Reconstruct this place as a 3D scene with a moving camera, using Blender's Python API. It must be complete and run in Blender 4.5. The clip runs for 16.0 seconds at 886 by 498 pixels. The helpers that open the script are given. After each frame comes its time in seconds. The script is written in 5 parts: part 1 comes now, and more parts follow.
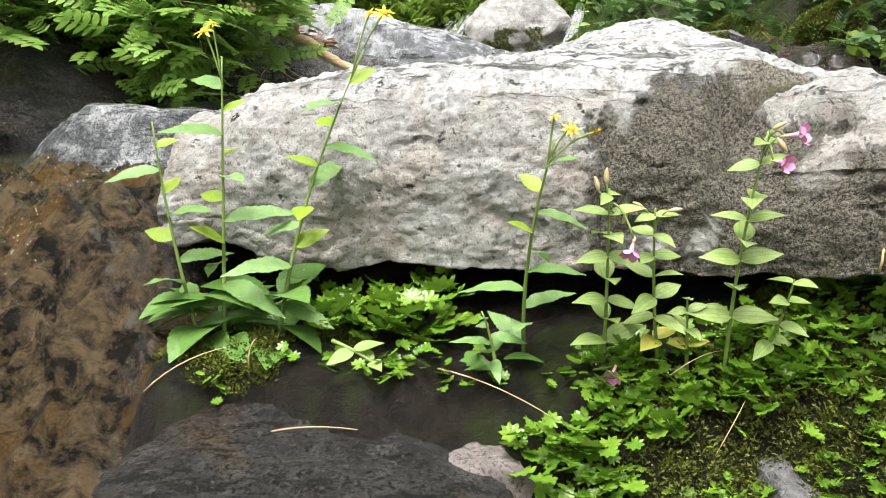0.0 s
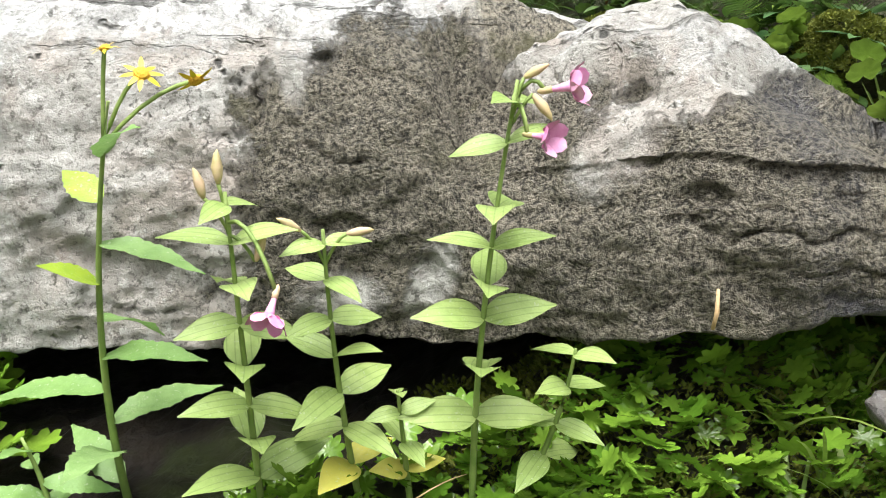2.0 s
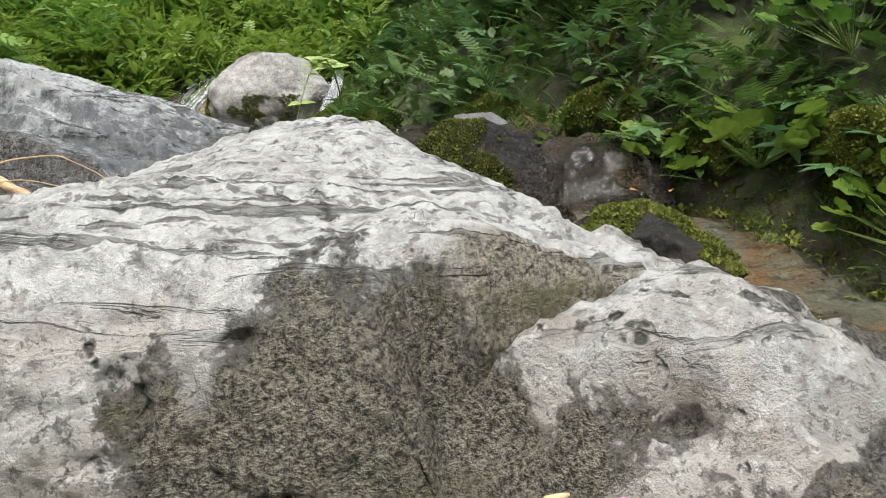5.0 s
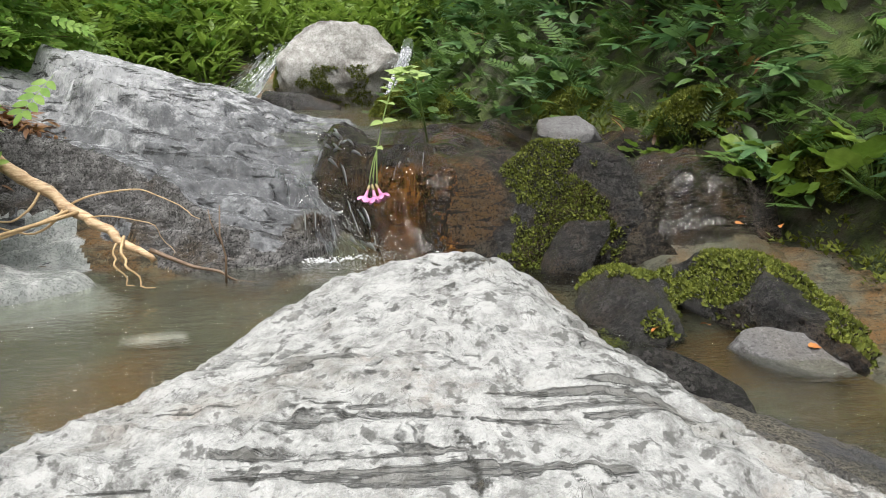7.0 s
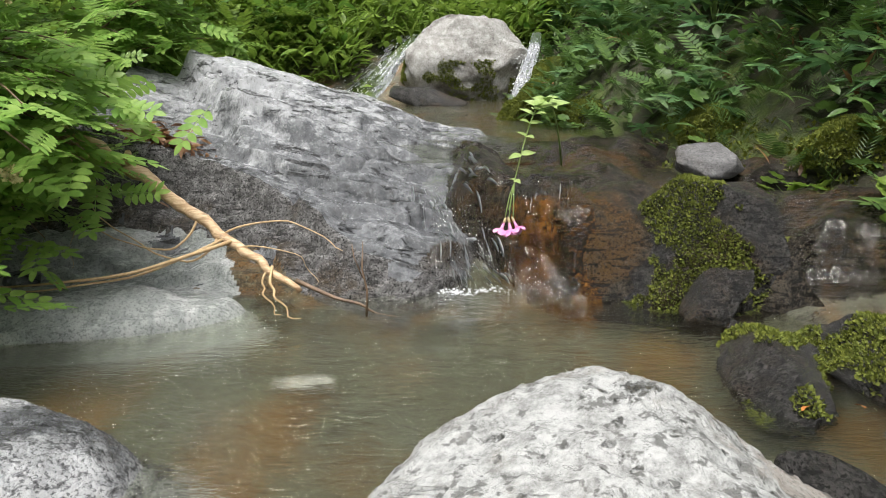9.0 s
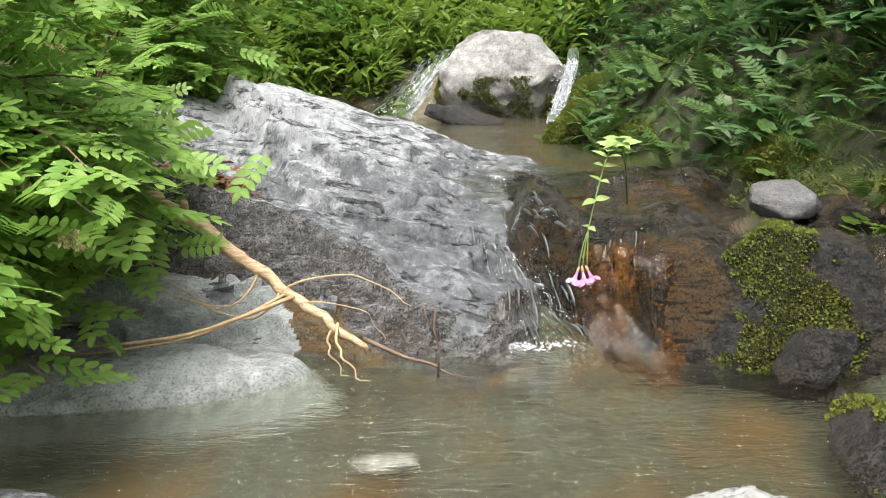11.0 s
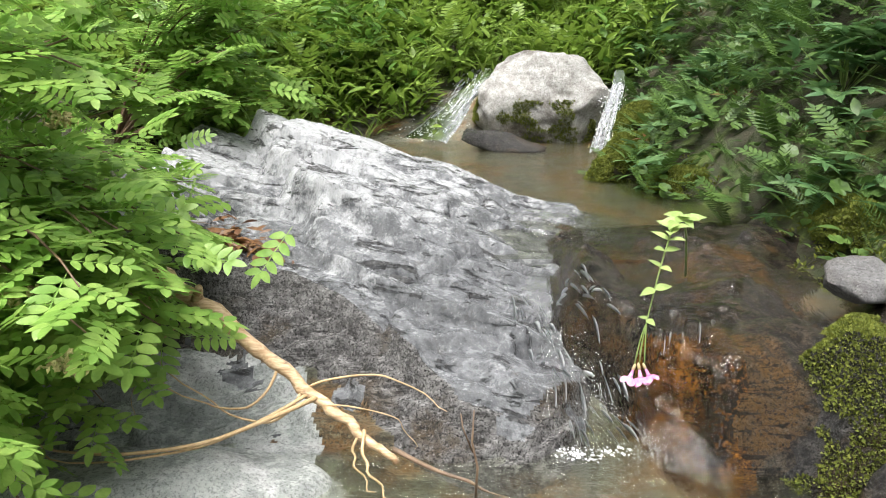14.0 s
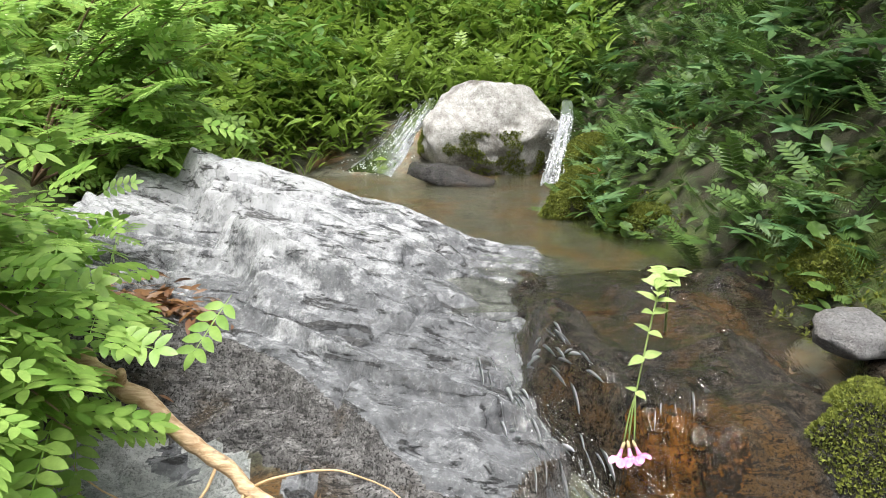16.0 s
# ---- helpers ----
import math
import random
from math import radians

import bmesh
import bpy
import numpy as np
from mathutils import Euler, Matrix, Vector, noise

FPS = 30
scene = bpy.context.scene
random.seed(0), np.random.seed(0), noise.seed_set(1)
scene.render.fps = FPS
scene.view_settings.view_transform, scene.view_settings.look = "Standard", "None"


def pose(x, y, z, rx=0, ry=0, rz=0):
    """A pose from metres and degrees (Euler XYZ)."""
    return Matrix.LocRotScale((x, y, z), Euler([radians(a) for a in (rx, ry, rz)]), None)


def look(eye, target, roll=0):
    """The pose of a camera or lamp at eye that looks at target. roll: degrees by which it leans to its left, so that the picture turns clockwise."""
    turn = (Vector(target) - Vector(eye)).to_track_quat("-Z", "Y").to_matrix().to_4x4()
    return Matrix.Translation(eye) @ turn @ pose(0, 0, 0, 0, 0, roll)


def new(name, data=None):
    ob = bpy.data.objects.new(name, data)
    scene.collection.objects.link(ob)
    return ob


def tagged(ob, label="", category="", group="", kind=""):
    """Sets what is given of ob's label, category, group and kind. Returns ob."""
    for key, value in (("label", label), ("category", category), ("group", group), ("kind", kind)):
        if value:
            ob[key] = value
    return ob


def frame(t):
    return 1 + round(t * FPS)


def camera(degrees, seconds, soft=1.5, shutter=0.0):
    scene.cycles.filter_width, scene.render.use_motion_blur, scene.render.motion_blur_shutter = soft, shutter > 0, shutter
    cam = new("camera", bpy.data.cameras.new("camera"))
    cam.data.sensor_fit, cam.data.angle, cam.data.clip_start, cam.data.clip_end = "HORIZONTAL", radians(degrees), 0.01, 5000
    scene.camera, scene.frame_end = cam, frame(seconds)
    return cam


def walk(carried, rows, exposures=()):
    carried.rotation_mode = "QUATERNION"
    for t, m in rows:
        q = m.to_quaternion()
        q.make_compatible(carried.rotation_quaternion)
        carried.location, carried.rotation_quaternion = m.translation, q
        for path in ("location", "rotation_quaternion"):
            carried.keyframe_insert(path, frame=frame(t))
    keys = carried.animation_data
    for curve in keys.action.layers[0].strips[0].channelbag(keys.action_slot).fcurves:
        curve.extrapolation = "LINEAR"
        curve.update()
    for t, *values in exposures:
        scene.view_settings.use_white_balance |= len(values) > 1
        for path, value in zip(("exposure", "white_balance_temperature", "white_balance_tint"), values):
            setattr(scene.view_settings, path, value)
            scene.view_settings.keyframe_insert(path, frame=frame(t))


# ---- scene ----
cam = camera(55.9, 16.0, soft=1.0)
PATH = [
    (0, (-0.187, -3.965, 0.229), (-0.232, -2.006, -0.172), -1.6),
    (0.5, (-0.154, -3.654, 0.171), (-0.029, -1.711, -0.284), -0.7),
    (1, (-0.041, -3.477, 0.116), (0.167, -1.534, -0.308), -0.2),
    (1.5, (0.026, -3.376, 0.07), (0.393, -1.44, -0.272), -1.2),
    (2, (0.097, -3.276, 0.095), (0.528, -1.349, -0.218), -1.2),
    (2.5, (0.119, -3.209, 0.112), (0.571, -1.282, -0.173), -1.3),
    (3, (0.147, -3.184, 0.132), (0.598, -1.256, -0.147), -1.4),
    (3.5, (0.179, -3.154, 0.136), (0.632, -1.223, -0.125), -1.2),
    (4, (0.181, -3.116, 0.154), (0.638, -1.186, -0.099), -1.1),
    (4.5, (0.175, -3.047, 0.234), (0.632, -1.117, -0.021), -0.9),
    (5, (0.194, -2.953, 0.341), (0.653, -1.026, 0.071), -0.3),
    (5.2, (0.204, -2.923, 0.378), (0.656, -0.993, 0.115), -0.7),
    (7.3, (0.124, -2.751, 0.684), (0.427, -0.819, 0.27), -0.7),
    (7.5, (0.118, -2.734, 0.731), (0.417, -0.801, 0.318), -0.6),
    (8, (0.111, -2.713, 0.791), (0.339, -0.777, 0.344), -0.4),
    (8.5, (0.075, -2.723, 0.812), (0.206, -0.783, 0.343), -0.2),
    (9, (0.06, -2.744, 0.835), (0.105, -0.8, 0.368), -0.4),
    (9.5, (0.024, -2.709, 0.878), (0.019, -0.764, 0.411), -0.7),
    (9.7, (0.002, -2.689, 0.896), (-0.022, -0.745, 0.429), -0.9),
    (11.8, (-0.144, -2.415, 0.991), (-0.122, -0.469, 0.533), -0.8),
    (12, (-0.117, -2.369, 0.999), (-0.096, -0.423, 0.538), -0.8),
    (12.5, (-0.089, -2.27, 1.01), (-0.067, -0.327, 0.537), -0.8),
    (13, (-0.096, -2.216, 1.089), (-0.133, -0.27, 0.627), -0.5),
    (13.5, (-0.094, -2.186, 1.15), (-0.133, -0.24, 0.691), -0.3),
    (14, (-0.139, -2.21, 1.177), (-0.211, -0.267, 0.709), -0.3),
    (14.5, (-0.142, -2.213, 1.189), (-0.259, -0.275, 0.712), -0.5),
    (15, (-0.117, -2.158, 1.193), (-0.202, -0.216, 0.724), -0.4),
    (15.5, (-0.138, -2.063, 1.201), (-0.2, -0.119, 0.739), -0.5),
    (16, (-0.213, -1.89, 1.223), (-0.138, 0.065, 0.809), -0.4),
]
walk(cam, [(t, look(eye, target, roll)) for t, eye, target, roll in PATH],
     exposures=((0.0, 0.95), (1.0, 1.02), (2.5, 1.0), (4.0, 0.85), (5.0, 0.42), (7.5, 0.45), (9.5, 0.55), (12.0, 0.95), (16.0, 0.95)))

# light: bright overcast sky
world = bpy.data.worlds.new("world")
scene.world = world
world.use_nodes = True
wn = world.node_tree.nodes
wl = world.node_tree.links
wn.clear()
w_out = wn.new("ShaderNodeOutputWorld")
w_bg = wn.new("ShaderNodeBackground")
w_sky = wn.new("ShaderNodeTexSky")
w_sky.sky_type = "NISHITA"
w_sky.sun_disc = False
w_sky.sun_elevation = radians(69)
w_sky.sun_rotation = radians(203)
w_sky.air_density = 1.0
w_sky.dust_density = 6.0
w_sky.ozone_density = 0.6
w_bg.inputs["Strength"].default_value = 0.15
w_grey = wn.new("ShaderNodeHueSaturation")
w_grey.inputs["Saturation"].default_value = 0.22
wl.new(w_sky.outputs[0], w_grey.inputs["Color"])
wl.new(w_grey.outputs[0], w_bg.inputs[0])
wl.new(w_bg.outputs[0], w_out.inputs[0])
sun = bpy.data.lights.new("sun", "SUN")
sun.energy = 3.2
sun.angle = radians(40)
sun.color = (1.0, 0.99, 0.96)
sun_ob = new("sun", sun)
sun_ob.matrix_world = look((-1.2, -2.8, 8), (0, 0, 0))

# ---------------------------------------------------------------- materials
def rgb(v):
    return (v[0], v[1], v[2], 1.0)


class Mat:
    """A small wrapper to write node materials in few lines."""

    def __init__(self, name):
        self.m = bpy.data.materials.new(name)
        self.m.use_nodes = True
        self.n = self.m.node_tree.nodes
        self.l = self.m.node_tree.links
        self.b = self.n["Principled BSDF"]
        self.co = self.n.new("ShaderNodeNewGeometry").outputs["Position"]

    def noise(self, scale, detail=4, rough=0.6, stretch=None, dist=0.0):
        t = self.n.new("ShaderNodeTexNoise")
        t.inputs["Scale"].default_value = scale
        t.inputs["Detail"].default_value = detail
        t.inputs["Roughness"].default_value = rough
        t.inputs["Distortion"].default_value = dist
        self.l.new(self.mapped(stretch), t.inputs["Vector"])
        return t.outputs["Fac"]

    def mapped(self, stretch):
        if stretch is None:
            return self.co
        mp = self.n.new("ShaderNodeMapping")
        mp.inputs["Rotation"].default_value = stretch[0]
        mp.inputs["Scale"].default_value = stretch[1]
        self.l.new(self.co, mp.inputs["Vector"])
        return mp.outputs[0]

    def bands(self, axes, scale, detail=5, rough=0.6, dist=0.4):
        """Noise drawn out along beds; axes are three directions, each as long as its frequency."""
        cv = self.n.new("ShaderNodeCombineXYZ")
        for i, ax in enumerate(axes):
            d = self.n.new("ShaderNodeVectorMath")
            d.operation = "DOT_PRODUCT"
            self.l.new(self.co, d.inputs[0])
            d.inputs[1].default_value = ax
            self.l.new(d.outputs["Value"], cv.inputs[i])
        t = self.n.new("ShaderNodeTexNoise")
        t.inputs["Scale"].default_value = scale
        t.inputs["Detail"].default_value = detail
        t.inputs["Roughness"].default_value = rough
        t.inputs["Distortion"].default_value = dist
        self.l.new(cv.outputs[0], t.inputs["Vector"])
        return t.outputs["Fac"]

    def cells(self, scale, feature="F1", stretch=None):
        t = self.n.new("ShaderNodeTexVoronoi")
        t.feature = feature
        t.inputs["Scale"].default_value = scale
        self.l.new(self.mapped(stretch), t.inputs["Vector"])
        return t.outputs["Distance"]

    def ramp(self, fac, lo, hi, a=0.0, b=1.0):
        r = self.n.new("ShaderNodeMapRange")
        r.inputs["From Min"].default_value = lo
        r.inputs["From Max"].default_value = hi
        r.inputs["To Min"].default_value = a
        r.inputs["To Max"].default_value = b
        self.l.new(fac, r.inputs["Value"])
        return r.outputs[0]

    def mix(self, fac, a, b):
        x = self.n.new("ShaderNodeMix")
        x.data_type = "RGBA"
        for sock, v in ((x.inputs[0], fac), (x.inputs[6], a), (x.inputs[7], b)):
            if isinstance(v, (int, float)):
                sock.default_value = v
            elif isinstance(v, tuple):
                sock.default_value = rgb(v)
            else:
                self.l.new(v, sock)
        return x.outputs[2]

    def mul(self, a, b, op="MULTIPLY"):
        x = self.n.new("ShaderNodeMath")
        x.operation = op
        for sock, v in ((x.inputs[0], a), (x.inputs[1], b)):
            if isinstance(v, (int, float)):
                sock.default_value = v
            else:
                self.l.new(v, sock)
        return x.outputs[0]

    def height(self):
        s = self.n.new("ShaderNodeSeparateXYZ")
        self.l.new(self.co, s.inputs[0])
        return s.outputs

    def rand(self):
        return self.n.new("ShaderNodeObjectInfo").outputs["Random"]

    def island(self):
        return self.n.new("ShaderNodeNewGeometry").outputs["Random Per Island"]

    def out(self, colour=None, rough=None, bump=None, strength=0.5, distance=0.01, **kw):
        for sock, v in (("Base Color", colour), ("Roughness", rough)):
            if v is None:
                continue
            if isinstance(v, tuple):
                self.b.inputs[sock].default_value = rgb(v)
            elif isinstance(v, (int, float)):
                self.b.inputs[sock].default_value = v
            else:
                self.l.new(v, self.b.inputs[sock])
        if bump is not None:
            u = self.n.new("ShaderNodeBump")
            u.inputs["Strength"].default_value = strength
            u.inputs["Distance"].default_value = distance
            self.l.new(bump, u.inputs["Height"])
            self.l.new(u.outputs[0], self.b.inputs["Normal"])
        for k, v in kw.items():
            self.b.inputs[k.replace("_", " ").title().replace("Ior", "IOR")].default_value = v
        return self.m


def rock_material(name, light, dark, stain, speck=0.5, rough=0.75, streak=None, wet=0.0, stain_at=0.52, spec=0.5):
    light, dark, stain = (tuple(v * 0.66 for v in t) for t in (light, dark, stain))
    k = Mat(name)
    big = k.noise(3.1, 6, 0.62, dist=0.4)
    mid = k.noise(17, 8, 0.7)
    fine = k.noise(120, 4, 0.7)
    c = k.mix(k.ramp(mid, 0.36, 0.62), dark, light)
    c = k.mix(k.ramp(big, stain_at, stain_at + 0.12), c, stain)
    if streak:
        s = k.noise(9, 6, 0.65, stretch=streak, dist=0.6)
        c = k.mix(k.ramp(s, 0.52, 0.6, 0, 0.75), c, tuple(v * 0.35 for v in dark))
    grit = k.noise(55, 5, 0.8)
    c = k.mix(k.ramp(grit, 0.54, 0.66, 0.0, 0.6), c, tuple(min(v * 1.8, 0.6) for v in light))
    pit = k.ramp(fine, 0.40, 0.48, min(speck * 1.4, 1.0), 0.0)
    c = k.mix(pit, c, tuple(v * 0.3 for v in dark))
    h = k.mul(k.mul(mid, 0.7), k.mul(k.mul(fine, 0.5), k.mul(grit, 0.6), "ADD"), "ADD")
    r = k.ramp(mid, 0.35, 0.65, max(rough - 0.15 - wet * 0.2, 0.08), rough)
    return k.out(c, r, h, 1.0, 0.012 + 0.012 * wet, Specular_Ior_Level=spec)


def leaf_material(name, a, b, vein=None, gloss=0.45, trans=0.25, dry=None):
    k = Mat(name)
    c = k.mix(k.island(), a, b)
    c = k.mix(k.ramp(k.noise(38, 3), 0.35, 0.7, 0.0, 0.5), c, tuple(v * 0.6 for v in a))
    if dry:
        c = k.mix(k.ramp(k.noise(14, 4), 0.62, 0.72), c, dry)
    m = k.out(c, gloss, k.noise(160, 2), 0.3, 0.003)
    tl = k.n.new("ShaderNodeBsdfTranslucent")
    mx = k.n.new("ShaderNodeMixShader")
    mx.inputs[0].default_value = trans
    k.l.new(c, tl.inputs["Color"])
    o = [n for n in k.n if n.type == "OUTPUT_MATERIAL"][0]
    k.l.new(k.b.outputs[0], mx.inputs[1])
    k.l.new(tl.outputs[0], mx.inputs[2])
    k.l.new(mx.outputs[0], o.inputs[0])
    return m


def plain(name, a, b, rough=0.6, scale=30, bump=0.3):
    k = Mat(name)
    c = k.mix(k.ramp(k.noise(scale, 5), 0.35, 0.65), a, b)
    return k.out(c, rough, k.noise(scale * 3, 4), bump, 0.006)


STRATA = ((0.25, 0.5, -0.35), (1.0, 5.0, 7.0))


def boulder_material():
    """Pale stone with small pits; black-brown crusty growth over the right part of the face, rubbed top whitened as if
    skylit.
    """
    k = Mat("boulder_stone")
    x, y, z = k.height()
    mid = k.noise(14, 8, 0.7)
    fine = k.noise(95, 4, 0.75)
    grain = k.noise(150, 3, 0.8)
    grit = k.noise(42, 6, 0.82)
    wide = k.noise(4.2, 5, 0.62, dist=0.6)
    pale = k.mix(k.ramp(mid, 0.36, 0.62), (0.22, 0.21, 0.19), (0.42, 0.415, 0.39))
    pale = k.mix(k.ramp(wide, 0.47, 0.60, 0, 0.6), pale, (0.34, 0.285, 0.245))
    pale = k.mix(k.ramp(grit, 0.55, 0.64, 0.0, 0.7), pale, (0.52, 0.525, 0.50))
    pale = k.mix(k.ramp(grit, 0.36, 0.44, 0.65, 0.0), pale, (0.15, 0.14, 0.125))
    c = k.mix(k.ramp(fine, 0.38, 0.45, 0.75, 0.0), pale, (0.09, 0.085, 0.075))
    spot = k.noise(23, 3, 0.5)
    c = k.mix(k.ramp(spot, 0.68, 0.71, 0, 0.9), c, (0.03, 0.03, 0.028))
    # the rubbed top is whitened by height, skylight put into its colour, with ragged limits
    skylit_rub = k.mul(k.ramp(z, 0.10, 0.26, -0.14, 0.16), k.mul(k.noise(4.5, 6, 0.65, dist=0.5), k.mul(k.noise(26, 6, 0.8), 0.5), "ADD"), "ADD")
    top = k.mix(k.ramp(k.noise(30, 7, 0.78), 0.36, 0.56), (0.20, 0.203, 0.196), (0.49, 0.495, 0.485))
    speck = k.noise(46, 3, 0.6)
    top = k.mix(k.ramp(speck, 0.56, 0.63, 0.0, 0.8), top, (0.085, 0.085, 0.08))
    vein = k.noise(7, 7, 0.7, dist=1.6)
    vein = k.mul(k.mul(vein, -0.5, "ADD"), 0.0, "ABSOLUTE")
    top = k.mix(k.mul(k.ramp(vein, 0.003, 0.012, 0.75, 0), k.ramp(mid, 0.46, 0.58)), top, (0.05, 0.05, 0.047))
    c = k.mix(k.ramp(skylit_rub, 0.73, 0.85, 0, 0.9), c, top)

    def blob(a, b, sa, sb, lean=0.0):
        u = k.mul(k.mul(k.mul(x, -a, "ADD"), k.mul(k.mul(z, -b, "ADD"), lean), "ADD"), 1 / sa)
        v = k.mul(k.mul(z, -b, "ADD"), 1 / sb)
        return k.mul(k.mul(k.mul(u, u), k.mul(v, v), "ADD"), k.mul(k.noise(17, 7, 0.75), 2.6), "ADD")

    # growth: wide patches right of a ragged limit, kept off the rubbed top and off a few bare scars
    patch = k.mul(k.mul(k.noise(5.0, 5, 0.65, dist=0.8), 0.6), k.mul(k.noise(24, 8, 0.8), 0.4), "ADD")
    patch = k.mul(patch, k.ramp(x, -0.02, 0.17, -0.16, 0.12), "ADD")
    patch = k.mul(patch, k.ramp(k.mul(z, k.ramp(x, 0.34, 0.50, 0.0, 0.075), "ADD"), 0.12, 0.23, 0.03, -0.20), "ADD")
    grow = k.ramp(patch, 0.49, 0.54, 0, 0.95)
    for a, b2, sa, sb, lean in ((0.485, 0.055, 0.035, 0.055, -0.5), (0.30, -0.10, 0.030, 0.06, -0.3), (0.19, -0.125, 0.06, 0.04, 0.0), (0.145, 0.165, 0.022, 0.06, 0.1)):
        grow = k.mul(grow, k.ramp(blob(a, b2, sa, sb, lean), 1.7, 2.5))
    dark = k.mix(k.ramp(grain, 0.38, 0.60), (0.022, 0.020, 0.014), (0.27, 0.245, 0.19))
    dark = k.mix(k.ramp(k.noise(7, 4), 0.56, 0.68, 0, 0.55), dark, (0.065, 0.062, 0.022))
    damp = k.mul(k.ramp(x, 0.58, 0.70), k.ramp(k.noise(6, 4, 0.6), 0.42, 0.6))
    dark = k.mix(k.mul(damp, 0.7), dark, (0.075, 0.08, 0.105))
    c = k.mix(grow, c, dark)
    # thin dark beds on the whitened slope
    bed_lines = k.bands(((1.0, -0.3, 0.0), (0.9, 4.6, 3.2), (0.0, 0.0, 5.0)), 3.2, 6, 0.62, 0.7)
    lines = k.mul(k.ramp(bed_lines, 0.565, 0.61), k.mul(k.ramp(z, 0.15, 0.24), k.ramp(y, -1.9, -1.75, 1, 0.12)))
    c = k.mix(k.mul(lines, 0.7), c, (0.10, 0.098, 0.088))
    # darker along the cleft, with olive blotches
    cl = k.mul(k.mul(y, 2.215, "ADD"), k.mul(k.noise(14, 6, 0.7), 0.08), "ADD")
    cl = k.mul(k.mul(cl, -0.04, "ADD"), 0.0, "ABSOLUTE")
    cleft = k.mul(k.ramp(cl, 0.02, 0.05, 1, 0), k.mul(k.ramp(x, 0.34, 0.40), k.ramp(x, 0.62, 0.70, 1, 0)))
    c = k.mix(k.mul(cleft, 0.92), c, k.mix(k.mul(k.ramp(mid, 0.5, 0.58), 0.6), dark, (0.07, 0.07, 0.022)))
    h = k.mul(k.mul(mid, 0.8), k.mul(fine, 0.35), "ADD")
    h = k.mul(h, k.mul(k.mul(k.mul(grain, grow), 2.2), k.mul(grit, 0.7), "ADD"), "ADD")
    h = k.mul(h, k.mul(lines, -1.4), "ADD")
    h = k.mul(h, k.mul(k.ramp(spot, 0.66, 0.72), -0.8), "ADD")
    return k.out(c, k.mix(k.mul(damp, grow), (0.82, 0.82, 0.82), (0.42, 0.42, 0.42)), h, 1.0, 0.014, Specular_Ior_Level=0.35)


M_BOULDER = boulder_material()


def slab_material():
    """Wet grey stone, bleached along the crest, with thin dark seams."""
    k = Mat("slab_stone")
    x, y, z = k.height()
    mid = k.noise(13, 8, 0.7)
    fine = k.noise(150, 4, 0.7)
    beds = k.bands(((1.3, -0.5, 0.2), (1.2, 3.0, 1.0), (0.5, 0.0, 6.0)), 2.6, 8, 0.7, 0.9)
    broad = k.noise(4.2, 7, 0.68, ((0.0, 0.0, 0.35), (0.8, 1.5, 1.2)), 0.5)
    c = k.mix(k.ramp(mid, 0.35, 0.65), (0.065, 0.067, 0.072), (0.20, 0.205, 0.215))
    white = k.mul(k.mul(broad, 0.35), k.mul(k.noise(11, 8, 0.75), 0.65), "ADD")
    white = k.mul(white, k.ramp(z, 0.25, 0.66, -0.10, 0.10), "ADD")
    c = k.mix(k.ramp(white, 0.49, 0.57, 0, 0.7), c, (0.45, 0.455, 0.465))
    c = k.mix(k.ramp(k.noise(9, 7, 0.72, dist=0.4), 0.33, 0.43, 0.6, 0.0), c, (0.045, 0.042, 0.038))
    c = k.mix(k.ramp(beds, 0.575, 0.60, 0, 0.85), c, (0.028, 0.027, 0.027))
    grit = k.noise(58, 6, 0.82)
    c = k.mix(k.ramp(grit, 0.57, 0.66, 0.0, 0.5), c, (0.50, 0.505, 0.515))
    c = k.mix(k.ramp(grit, 0.34, 0.44, 0.6, 0.0), c, (0.04, 0.04, 0.04))
    h = k.mul(k.mul(mid, 0.5), k.mul(fine, 0.25), "ADD")
    h = k.mul(h, k.mul(grit, 0.45), "ADD")
    h = k.mul(h, k.mul(k.ramp(beds, 0.57, 0.60), -0.8), "ADD")
    return k.out(c, k.ramp(mid, 0.35, 0.65, 0.10, 0.34), h, 1.0, 0.016)


M_SLAB = slab_material()
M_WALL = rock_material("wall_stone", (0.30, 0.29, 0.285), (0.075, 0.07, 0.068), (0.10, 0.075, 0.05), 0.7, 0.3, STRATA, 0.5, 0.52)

M_PLATE = rock_material("plate_stone", (0.72, 0.75, 0.72), (0.48, 0.51, 0.49), (1.0, 1.0, 1.0), 0.4, 0.38, None, 0.6, 0.56)
M_LEDGE = rock_material("ledge_stone", (0.26, 0.27, 0.28), (0.07, 0.07, 0.075), (0.85, 0.86, 0.87), 0.5, 0.35, STRATA, 0.8, 0.47)
M_SILL = rock_material("sill_stone", (0.085, 0.07, 0.052), (0.014, 0.011, 0.008), (0.11, 0.06, 0.02), 0.6, 0.16, STRATA, 0.8, 0.5)
M_BACK = rock_material("back_stone", (0.66, 0.65, 0.62), (0.34, 0.32, 0.29), (0.16, 0.14, 0.12), 0.6, 0.85, None, 0.0, 0.49)
M_DARK = rock_material("wet_and_shaded_dark_stone", (0.075, 0.07, 0.066), (0.02, 0.019, 0.018), (0.075, 0.052, 0.032), 0.7, 0.2, STRATA, 0.8)
M_GREY = rock_material("grey_stone", (0.24, 0.235, 0.235), (0.13, 0.125, 0.125), (0.18, 0.165, 0.15), 0.4, 0.7)
M_BED = rock_material("bed_stone", (0.21, 0.215, 0.15), (0.09, 0.08, 0.052), (0.24, 0.13, 0.042), 0.6, 0.5, STRATA, 0.5, 0.48)
